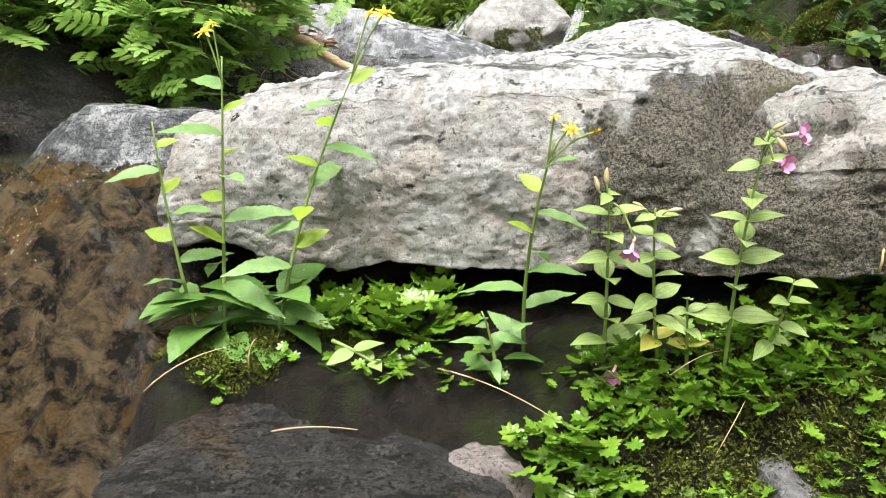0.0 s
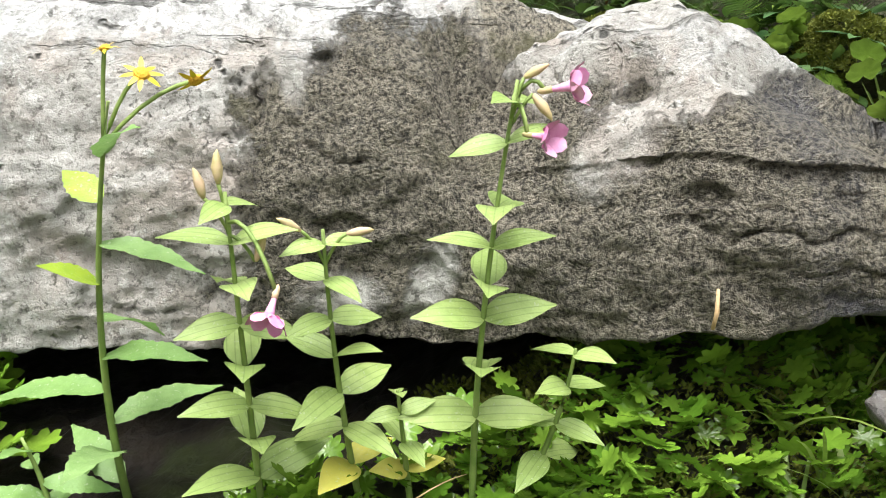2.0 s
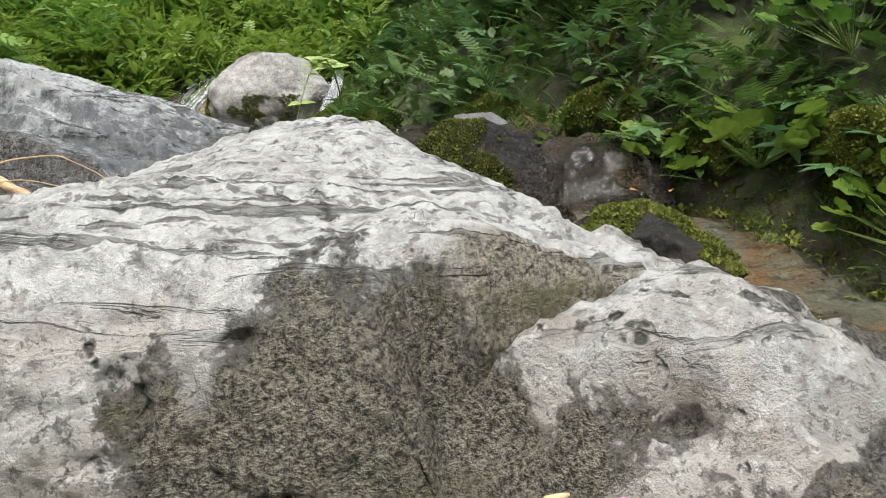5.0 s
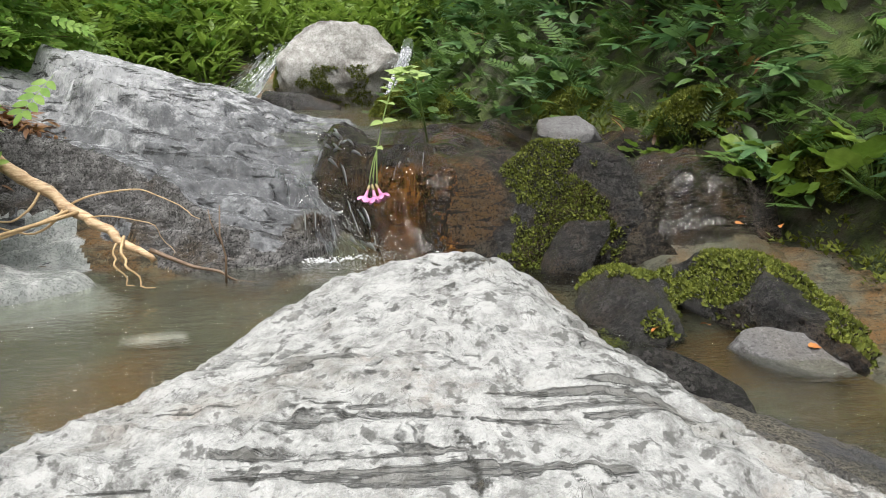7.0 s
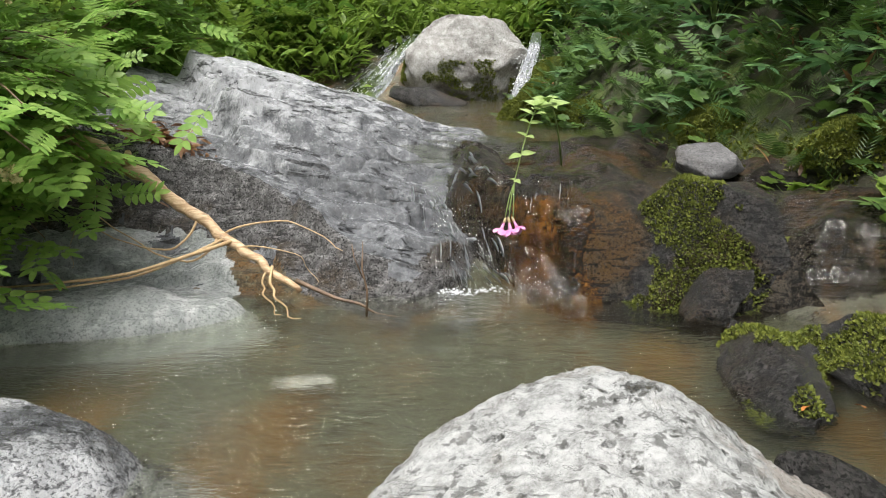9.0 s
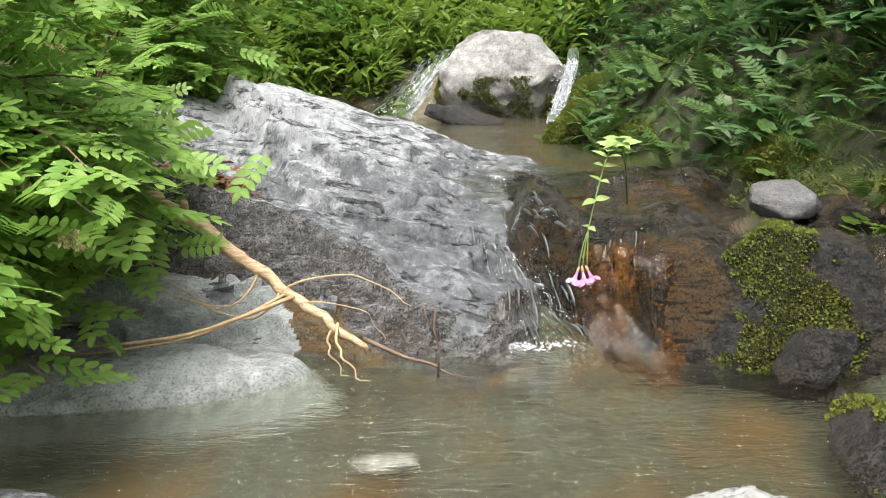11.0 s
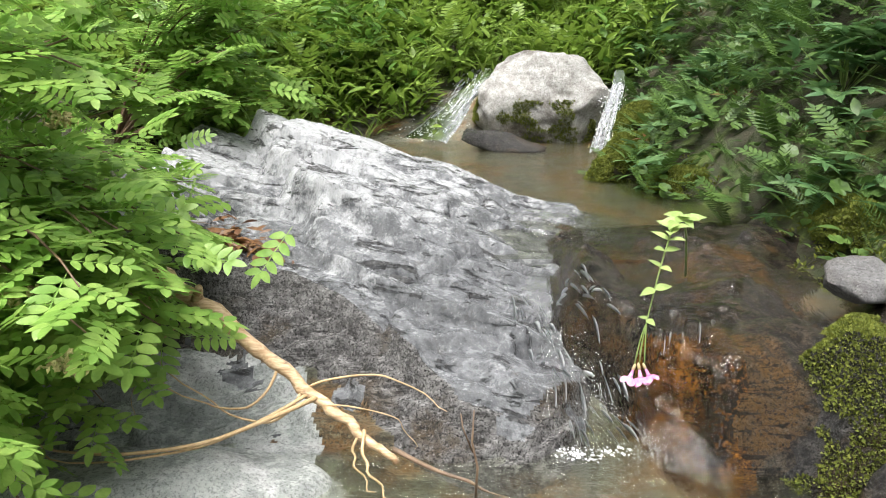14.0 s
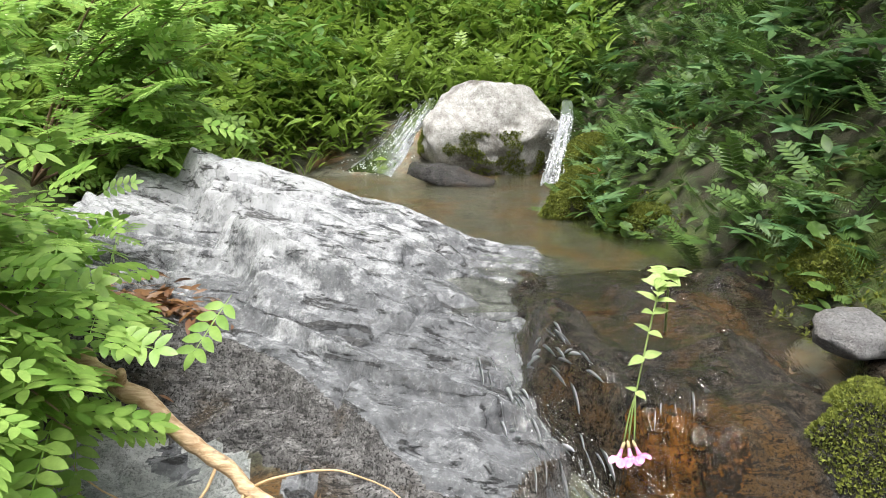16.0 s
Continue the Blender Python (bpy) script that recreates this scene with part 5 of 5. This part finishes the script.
ash_shrub("ash_shrub", (-2.25, 0.25, 0.42), tips, "rowan-like shrub with green pinnate leaves over the stream", 11, (0.12, 0.20),
          ((-1.02, -0.55, 0.52), (-1.0, -0.1, 0.50), (-1.35, 0.2, 0.98), (-1.15, -0.5, 0.66)), 1500)
tips = [(-1.25 - 0.5 * rnd.random(), 2.2 + 1.6 * rnd.random(), 0.85 + 0.9 * rnd.random()) for _ in range(22)]
ash_shrub("ash_shrub", (-2.4, 3.0, 0.6), tips, "rowan-like shrub with dark twigs behind the slab", 12, (0.15, 0.24), (), 160)
tips = [(-1.9 - 1.2 * rnd.random(), -2.6 + 2.4 * rnd.random(), 0.25 + 1.1 * rnd.random()) for _ in range(16)]
ash_shrub("ash_shrub", (-2.9, -1.2, 0.35), tips, "rowan-like shrub hanging over the cascade", 13, (0.14, 0.22), (), 120)

# ---------------------------------------------------------------- the bleached branch with its roots
def wood():
    k = Mat("bleached_wood")
    g = k.noise(30, 5, 0.6, ((0.3, 0.5, 0.3), (0.4, 3.0, 3.0)))
    c = k.mix(k.ramp(g, 0.38, 0.62), (0.36, 0.22, 0.11), (0.62, 0.46, 0.29))
    c = k.mix(k.ramp(k.noise(9, 5), 0.6, 0.68), c, (0.10, 0.07, 0.05))
    return k.out(c, 0.6, g, 0.6, 0.008)


M_WOOD = wood()
M_ROOT = plain("pale_root", (0.42, 0.28, 0.14), (0.56, 0.40, 0.22), 0.6, 60, 0.3)
log = tagged(new("dead_branch"), "bleached dead branch with thin bare roots lying over the rocks", "branch")
log.location = (-0.354, -0.06, 0.05)
o = Vector(log.location)
pts = [Vector(p) - o for p in ((-1.55, 0.46, 0.66), (-1.25, 0.31, 0.56), (-1.05, 0.205, 0.48), (-0.914, 0.14, 0.42), (-0.78, 0.075, 0.335), (-0.64, 0.01, 0.25), (-0.50, -0.055, 0.165), (-0.42, -0.095, 0.115), (-0.345, -0.128, 0.072))]
fine = [along(pts, i / 39) + Vector((0.006 * math.sin(i * 1.7), 0.006 * math.cos(i * 2.1), 0.006 * math.sin(i * 0.9))) for i in range(40)]
part("limb", tube("limb", fine, [(0.035 - 0.00066 * i) * (1 + 0.10 * math.sin(i * 2.3)) for i in range(40)], M_WOOD, 10), log)
part("stub", tube("stub", [p - o for p in (Vector((-0.97, 0.165, 0.44)), Vector((-0.95, 0.13, 0.48)), Vector((-0.94, 0.11, 0.50)))], [0.02, 0.015, 0.011], M_WOOD, 8), log)
for a, c, sag, r in (
        ((-0.60, 0.03, 0.185), (-1.30, -0.20, 0.13), (0.0, -0.10, -0.05), 0.007), ((-0.58, 0.02, 0.175), (-1.45, -0.02, 0.10), (0.0, -0.2, -0.02), 0.009),
        ((-0.62, 0.04, 0.20), (-1.02, -0.05, 0.36), (0.06, -0.06, -0.13), 0.006), ((-0.70, 0.07, 0.24), (-1.0, -0.08, 0.30), (0.05, -0.05, -0.09), 0.006),
        ((-0.62, 0.04, 0.19), (-0.20, -0.02, 0.175), (0.0, 0.0, 0.075), 0.005), ((-0.44, -0.03, 0.10), (-0.34, -0.20, 0.0), (-0.03, -0.03, 0.0), 0.007),
        ((-0.45, -0.03, 0.10), (-0.40, -0.16, 0.0), (-0.04, 0, 0), 0.006), ((-0.36, -0.06, 0.06), (-0.02, -0.17, -0.01), (0.0, 0.0, -0.01), 0.010),
        ((-0.55, 0.0, 0.16), (-0.30, -0.02, 0.06), (0.05, -0.03, 0.05), 0.003), ((-1.0, 0.1, 0.35), (-1.12, 0.0, 0.12), (-0.05, 0, 0), 0.003)):
    p = bend(Vector(a) + Vector((0.0, -0.045, 0.042)) - o, Vector(c) - o, sag, 16)
    p = [q + 0.012 * Vector((math.sin(i * 1.3 + r * 900), math.cos(i * 1.1), math.sin(i * 0.8 + 1))) * (i / 15) for i, q in enumerate(p)]
    part("root", tube("root", p, [0.8 * r * (1 - 0.045 * i) for i in range(16)], M_ROOT if r < 0.0095 else M_TWIG, 6), log)
twig = tagged(new("dry_twig", tube("dry_twig", [(-0.13, -0.16, -0.02), (-0.125, -0.16, 0.08), (-0.14, -0.155, 0.15), (-0.135, -0.15, 0.24)], [0.004, 0.0035, 0.003, 0.002], M_TWIG, 6)),
              "thin dry brown twig standing in the pool", "twig")
part("side_twig", tube("side_twig", [(-0.138, -0.155, 0.12), (-0.165, -0.15, 0.19), (-0.17, -0.15, 0.23)], [0.0025, 0.002, 0.0015], M_TWIG, 5), twig)

# rust-brown needles caught in the side pool, and dead leaves
b = Buffer()
n = 260
p = np.stack([-1.07 + RNG.normal(0, 0.10, n), 0.86 + RNG.normal(0, 0.07, n), np.zeros(n)], -1)
p[:, 2] = [slab_z(x, y) + U(0.005, 0.05) for x, y, _ in p]
b.add(blade(0.12, 4, 0.2, 0.3), poses(p, U(0, 6.3, n), U(-0.3, 0.5, n), U(-0.8, 0.8, n), U(0.04, 0.10, n)), 0)
stuff("dead_needles", b, [M_LEAF_RED], "heap of rust-brown dead needles on the rock", "litter")

# ---------------------------------------------------------------- hanging monkeyflower over the fall
hang = monkey_plant((0.66, 0.85, 0.34), (0.365, 0.195, 0.27), (0.0, -0.1, 0.34), (0.34, 0.38, 0.42, 0.46, 0.50, 0.54, 0.58, 0.62, 0.66, 0.71, 0.77, 0.84, 0.92), 0.068,
                    "arching pale-leaved shoot with drooping pink flowers over the fall",
                    (((0.365, 0.19, 0.235), (0.15, -0.2, -0.95), 0.068), ((0.35, 0.185, 0.235), (-0.35, -0.2, -0.9), 0.066), ((0.38, 0.185, 0.238), (0.4, -0.3, -0.85), 0.062)), (), 0.3, 21, stand=Vector((0.0, 0.0, 0.0)))

# ---------------------------------------------------------------- round-leaved plants and cushions on the right bank
def leafy_clump(name, at, shape, n, size, spread_r, rise, material, label, seed, lift=(0, 50)):
    rng = np.random.default_rng(seed)
    root = new(name)
    root.location = at
    tagged(root, label, "plant", "clumps on the bank")
    buf = Buffer()
    a = rng.uniform(0, 6.283, n)
    r = spread_r * np.sqrt(rng.uniform(0, 1, n))
    h = rise * (1 - 0.5 * (r / spread_r) ** 2) * rng.uniform(0.4, 1, n)
    tip = np.stack([r * np.cos(a), r * np.sin(a), h], -1)
    buf.add(shape, poses(tip, a + rng.uniform(-1.0, 1.0, n), np.radians(rng.uniform(*lift, n)), rng.uniform(-0.4, 0.4, n), rng.uniform(*size, n)), 0)
    part("foliage", buf.mesh("foliage", [material]), root)
    sb = Buffer()
    d = tip - tip * (0.3, 0.3, 0)
    ln = np.linalg.norm(tip, axis=1)
    sb.add(blade(0.02, 3, 0.3, 0.0), poses(np.zeros((n, 3)), np.arctan2(tip[:, 1], tip[:, 0]), np.arcsin(np.clip(tip[:, 2] / ln, -1, 1)), rng.uniform(0, 3, n), ln), 0)
    part("stalk", sb.mesh("stalk", [M_STEM]), root)
    return root


for i, (x, y, n, k, r, h, m) in enumerate((
        (1.72, -0.05, 60, (0.06, 0.11), 0.22, 0.24, M_LEAF_BRIGHT), (1.95, -0.35, 60, (0.06, 0.12), 0.24, 0.26, M_LEAF_BRIGHT), (2.15, -0.9, 60, (0.06, 0.12), 0.26, 0.30, M_LEAF_BRIGHT),
        (2.35, -0.3, 50, (0.07, 0.12), 0.25, 0.30, M_LEAF_MID), (2.5, -1.3, 50, (0.07, 0.13), 0.28, 0.34, M_LEAF_BRIGHT), (1.55, 0.5, 30, (0.05, 0.08), 0.15, 0.14, M_LEAF_BRIGHT))):
    leafy_clump("round_leaved_plant", (x, y, ground_z(x, y) - 0.01), L_ROUND, n, k, r, h, m, "clump of glossy round green leaves on the wet bank", 40 + i)
for i, (x, y, n, k, r, h) in enumerate(((2.0, 1.4, 30, (0.16, 0.24), 0.26, 0.40), (1.75, 2.2, 26, (0.15, 0.22), 0.26, 0.36), (2.4, 0.7, 26, (0.16, 0.25), 0.28, 0.42), (2.5, 2.4, 26, (0.16, 0.25), 0.28, 0.42), (1.5, 3.4, 22, (0.15, 0.22), 0.24, 0.34))):
    leafy_clump("palmate_plant", (x, y, ground_z(x, y) - 0.01), L_PALM, n, k, r, h, M_LEAF_BLUE, "tall herb with blue-green palmate leaves on the bank", 60 + i, (-10, 30))


# ---------------------------------------------------------------- moss on the rocks
def moss_on(ob, want, seed, label, thick=0.010):
    """A cushion that follows the rock where moss grows."""
    me = ob.data
    m = ob.matrix_basis
    rng = np.random.default_rng(seed)
    buf = Buffer()
    ps, ns = [], []
    for p in me.polygons:
        c, nn = m @ p.center, (m.to_3x3() @ p.normal).normalized()
        f = want(c, nn)
        if f > 0:
            k = max(1, int(p.area * 45000 * f + rng.uniform(0, 1)))
            vs = [m @ me.vertices[i].co for i in p.vertices]
            for _ in range(k):
                w = rng.dirichlet(np.ones(len(vs)))
                q = sum((v * float(a) for v, a in zip(vs, w)), Vector())
                ps.append(q - nn * 0.003)
                ns.append(nn)
    ps, ns = np.array(ps), np.array(ns)
    n = len(ps)
    j = ns + rng.normal(0, 0.45, (n, 3))
    j /= np.linalg.norm(j, axis=1)[:, None]
    inv = np.array(m.inverted())
    mats = poses(ps, np.arctan2(j[:, 1], j[:, 0]), np.arcsin(j[:, 2]), rng.uniform(0, 6, n), rng.uniform(0.6, 1.6, n) * thick)
    buf.add(blade(0.35, 3, 0.4, 0.25), inv @ mats, 0)
    return part("moss", buf.mesh("moss", [M_MOSS]), ob, label)


moss_on(MOSSY, lambda c, n: 1.0 if c.z > -0.03 and abs(c.x - 0.97 + 0.2 * (c.z - 0.1)) < 0.14 + 0.16 * fbm(c.x * 4.5, c.y * 4.5, c.z * 5, 4, 0.7) and n.z > -0.4 else 0, 1, "olive green moss cushion")
moss_on(BACKB, lambda c, n: 0.5 if c.z < 0.72 and n.z > -0.5 and fbm(c.x * 4, c.y * 4, c.z * 4, 2) > 0.0 else 0, 4, "olive green moss at the boulder's foot", 0.016)
moss_on(BANKR, lambda c, n: 1.0 if n.z > 0.3 and fbm(c.x * 5, c.y * 5, c.z * 3, 2) > 0.05 else 0, 2, "olive green moss patch")
moss_on(SIDE, lambda c, n: 1.0 if n.z > 0.4 and fbm(c.x * 6, c.y * 6, c.z * 3, 2) > 0.25 else 0, 3, "olive green moss patch")

for i, (x, y, z, r) in enumerate(((0.86, 3.25, 0.36, 0.24), (1.02, 3.75, 0.42, 0.26), (1.25, 4.5, 0.55, 0.30), (1.12, 2.65, 0.36, 0.22), (1.78, 0.55, 0.42, 0.2), (1.95, -0.1, 0.26, 0.22), (2.2, -0.65, 0.25, 0.26), (1.5, 1.35, 0.42, 0.2))):
    m = rock("moss_cushion", (x, y, z), (r, r * 0.8, r * 0.62), (0, 0, 40 * i), M_GROUND, "bright yellow-green moss cushion at the water's edge", 50 + i, (), 0.06, 4, "moss")
    tagged(m, group="moss cushions on the bank")
    moss_on(m, lambda c, n: 1.3 if n.z > -0.25 else 0, 70 + i, "short moss shoots", 0.015)

# ---------------------------------------------------------------- falling water
def fall(name, line, widths, label, seed=1, lift=0.02, n=70, across=26):
    """Water that follows a line, thicker in strands."""
    P = [Vector(p) for p in line]
    v = []
    for i in range(n):
        s = i / (n - 1)
        p = along(P, s)
        d = along(P, min(s + 0.02, 1)) - along(P, max(s - 0.02, 0))
        side = Vector((d.y, -d.x, 0)).normalized() if abs(d.x) + abs(d.y) > 1e-5 else Vector((1, 0, 0))
        w = lerp_at(steps(0, 1, len(widths)), widths, s)
        up = side.cross(d).normalized()
        for j in range(across):
            u = 2 * j / (across - 1) - 1
            h = lift * (1 - u ** 4) + 0.014 * fbm(u * 6 + seed, s * 2.2, seed, 3) + 0.006 * fbm(u * 17, s * 9, seed, 2)
            v.append(p + side * (u * w * (1 + 0.1 * fbm(s * 5, seed, 0, 2))) + up * h * (1 if up.z > 0 else -1))
    ob = tagged(new(name, mesh_of(name, v, grid_faces(n, across), M_RUN)), label, "water", kind="structure")
    ob.visible_shadow = False
    return ob


def film(name, line, widths, label, depth=0.008, cell=0.018, seed=1, over=None):
    """A thin sheet that clings to the rock along a line, with ragged edges and raised strands."""
    P = [Vector(p) for p in line]
    w_at = lambda s: lerp_at(steps(0, 1, len(widths)), widths, s)
    n = 60
    C = [along(P, i / (n - 1)) for i in range(n)]
    x0, x1 = min(c.x for c in C) - 0.35, max(c.x for c in C) + 0.35
    y0, y1 = min(c.y for c in C) - 0.1, max(c.y for c in C) + 0.1
    keep = set()

    def top(x, y):
        d, i = min(((x - c.x) ** 2 + (y - c.y) ** 2, i) for i, c in enumerate(C))
        s = i / (n - 1)
        r = math.sqrt(d) / (w_at(s) * (1 + 0.35 * fbm(x * 7, y * 7, seed, 3)))
        if r < 1:
            keep.add((round(x, 4), round(y, 4)))
        side = (x - C[i].x)
        z = max(slab_z(x, y), sill_z(x, y)) if over is None else over(x, y)
        z = max(z, C[i].z - 0.05)
        return z + depth * (1 - r * r) + 0.006 * fbm(side * 26, s * 5, seed, 3) + 0.003 * fbm(x * 40, y * 18, seed, 2)

    me = sheet(name, steps(x0, x1, int((x1 - x0) / cell)), steps(y0, y1, int((y1 - y0) / cell)), top, M_RUN, lambda x, y, z: (round(x, 4), round(y, 4)) in keep)
    ob = tagged(new(name, me), label, "water", kind="structure")
    ob.visible_shadow = False
    return ob


film("water_fall", ((0.30, 1.9, 0.35), (0.24, 1.30, 0.33), (0.20, 0.95, 0.29), (0.20, 0.66, 0.22), (0.23, 0.46, 0.14), (0.26, 0.32, 0.06), (0.28, 0.16, 0.0)), (0.25, 0.16, 0.11, 0.11, 0.13, 0.16, 0.19),
     "clear water sliding down beside the slab", 0.016, seed=1)
film("water_sill", ((0.66, 1.7, 0.345), (0.68, 1.2, 0.33), (0.64, 0.75, 0.32), (0.56, 0.35, 0.28), (0.50, 0.10, 0.14), (0.48, -0.08, 0.0)), (0.34, 0.30, 0.20, 0.14, 0.12, 0.12),
     "thin water running over the ochre sill", 0.012, seed=2)
film("water_side", ((0.95, 1.6, 0.345), (1.15, 1.0, 0.29), (1.30, 0.5, 0.245), (1.40, 0.0, 0.19), (1.42, -0.38, 0.14), (1.26, -0.80, -0.02), (1.25, -1.3, -0.08), (1.5, -1.9, -0.16)), (0.2, 0.15, 0.13, 0.14, 0.14, 0.14, 0.22, 0.25),
     "shallow water in the side channel", 0.02, 0.025, 3, lambda x, y: max(sill_z(x, y), ground_z(x, y)) + 0.01)
fall("water_back_fall", ((0.0, 6.2, 0.95), (-0.1, 6.0, 0.86), (-0.28, 5.75, 0.66), (-0.45, 5.5, 0.48), (-0.6, 5.3, 0.36)), (0.06, 0.09, 0.14, 0.22, 0.28), "small white fall beside the far boulder", 4, 0.03)
fall("water_far_fall", ((1.15, 5.4, 0.95), (1.1, 5.1, 0.85), (0.98, 4.75, 0.6), (0.88, 4.45, 0.36)), (0.05, 0.06, 0.08, 0.10), "thin fall at the far side of the boulder", 5, 0.03)


def foam_material():
    k = Mat("foam")
    return k.out((0.55, 0.57, 0.58), 0.3, k.noise(90, 4), 0.6, 0.01)


M_FOAM = foam_material()
b = Buffer()
bead = (np.array([(0.5, 0, 0), (0, 0.5, 0), (-0.5, 0, 0), (0, -0.5, 0), (0.28, 0, 0.36), (0, 0.28, 0.36), (-0.28, 0, 0.36), (0, -0.28, 0.36)]),
        np.array([(0, 1, 5, 4), (1, 2, 6, 5), (2, 3, 7, 6), (3, 0, 4, 7), (4, 5, 6, 7)]))


def spray(count, line, r, size, lift=0.0):
    P = [Vector(p) for p in line]
    c = np.array([along(P, t) for t in U(0, 1, count)]) + RNG.normal(0, 1, (count, 3)) * r
    c[:, 2] += lift
    b.add(bead, poses(c, U(0, 6.3, count), U(-0.5, 0.5, count), U(-0.5, 0.5, count), U(size[0], size[1], count)), 0)


spray(130, ((0.12, 0.08, 0.002), (0.20, 0.06, 0.003), (0.30, 0.10, 0.002)), (0.035, 0.018, 0.002), (0.003, 0.011))
spray(160, ((0.10, 0.12, 0.002), (0.40, 0.10, 0.002), (0.55, 0.05, 0.002)), (0.06, 0.04, 0.002), (0.002, 0.006))
spray(70, ((0.20, 0.60, 0.22), (0.27, 0.32, 0.09), (0.30, 0.22, 0.02)), (0.07, 0.02, 0.012), (0.003, 0.008), 0.02)
spray(420, ((-0.1, 6.0, 0.87), (-0.28, 5.75, 0.68), (-0.45, 5.5, 0.5), (-0.6, 5.3, 0.37)), (0.11, 0.05, 0.03), (0.006, 0.018), 0.02)
spray(220, ((1.1, 5.1, 0.87), (0.98, 4.75, 0.62), (0.88, 4.45, 0.38)), (0.05, 0.04, 0.03), (0.006, 0.018), 0.02)


def strands(count, line, half, length, width, over=None):
    """Bright threads of broken water that run down a fall."""
    P = [Vector(q) for q in line]
    L = sum((c - a).length for a, c in zip(P, P[1:]))
    ms = []
    for _ in range(count):
        s = U(0.0, 0.93)
        q, r = along(P, s), along(P, min(s + 0.06, 1))
        d = r - q
        side = Vector((d.y, -d.x, 0)).normalized() * U(-half, half)
        q = q + side
        r = r + side * 1.05
        if over:
            q.z, r.z = over(q.x, q.y) + 0.014, over(r.x, r.y) + 0.014
        m = np.array(toward(q, r - q, U(length[0], length[1]), U(-0.5, 0.5)))
        m[:3, 1] *= U(0.5, 1.0) * width
        ms.append(m)
    b.add(blade(0.5, 6, 0.3, 0.0, 0.6), np.array(ms), 0)


wet = lambda x, y: max(slab_z(x, y), sill_z(x, y), 0.0)
strands(80, ((0.10, 0.95, 0.28), (0.14, 0.66, 0.22), (0.19, 0.46, 0.14), (0.23, 0.32, 0.06), (0.26, 0.14, 0.0)), 0.13, (0.05, 0.12), 0.010, wet)
strands(7, ((0.58, 0.45, 0.30), (0.52, 0.22, 0.28), (0.50, 0.05, 0.12), (0.48, -0.08, 0.0)), 0.09, (0.04, 0.09), 0.016, wet)
strands(160, ((0.0, 6.2, 0.97), (-0.1, 6.0, 0.88), (-0.28, 5.75, 0.68), (-0.45, 5.5, 0.5), (-0.6, 5.3, 0.38)), 0.20, (0.04, 0.12), 0.03)
strands(60, ((1.1, 5.1, 0.88), (0.98, 4.75, 0.62), (0.88, 4.45, 0.40)), 0.07, (0.04, 0.10), 0.035)
stuff("white_foam", b, [M_FOAM], "white beads and foam of the falling water", "foam")


# ---------------------------------------------------------------- small things
tagged(new("dry_stick", tube("dry_stick", [(0.530, -2.552, -0.118), (0.532, -2.556, -0.10), (0.536, -2.55, -0.078)], [0.002, 0.0025, 0.0015], M_ROOT, 6)),
       "short dry stick clinging to the boulder's face", "stick")
G_DEAD = leaf_mesh("dead_leaf", 0.3, plain("orange_dead_leaf", (0.40, 0.16, 0.03), (0.30, 0.10, 0.025)), 8, 5, droop=0.3, wave=0.05)
for i, (x, y, z) in enumerate(((1.44, -0.40, 0.16), (1.50, -0.36, 0.17), (1.56, -0.46, 0.16), (1.22, -1.15, 0.02), (1.05, -1.02, 0.04), (0.94, -0.98, 0.03))):
    ob = tagged(new("dead_leaf", G_DEAD), "small orange dead leaf on wet stone", "leaf", "dead leaves by the water")
    ob.matrix_basis = toward((x, y, z), (math.cos(i * 2), math.sin(i * 2), 0.1), 0.03, 0.4)
for i, (a, c, r) in enumerate((((-0.56, -2.50, -0.415), (-0.36, -2.50, -0.42), 0.002), ((-0.82, -2.42, -0.36), (-0.66, -2.36, -0.29), 0.002), ((-0.62, -2.38, -0.34), (-0.60, -2.37, -0.27), 0.002),
                               ((0.20, -2.44, -0.345), (0.31, -2.42, -0.30), 0.0012), ((0.26, -2.56, -0.45), (0.33, -2.50, -0.37), 0.0012), ((-0.24, -2.39, -0.335), (-0.02, -2.50, -0.40), 0.0018))):
    tagged(new("dry_stalk", tube("dry_stalk", bend(a, c, (0.0, -0.02, 0.02), 8), [r * (1 - 0.08 * k) for k in range(8)], M_ROOT, 5)), "thin straw-coloured dry stalk on the wet ledge", "stalk", "dry stalks on the ledge")
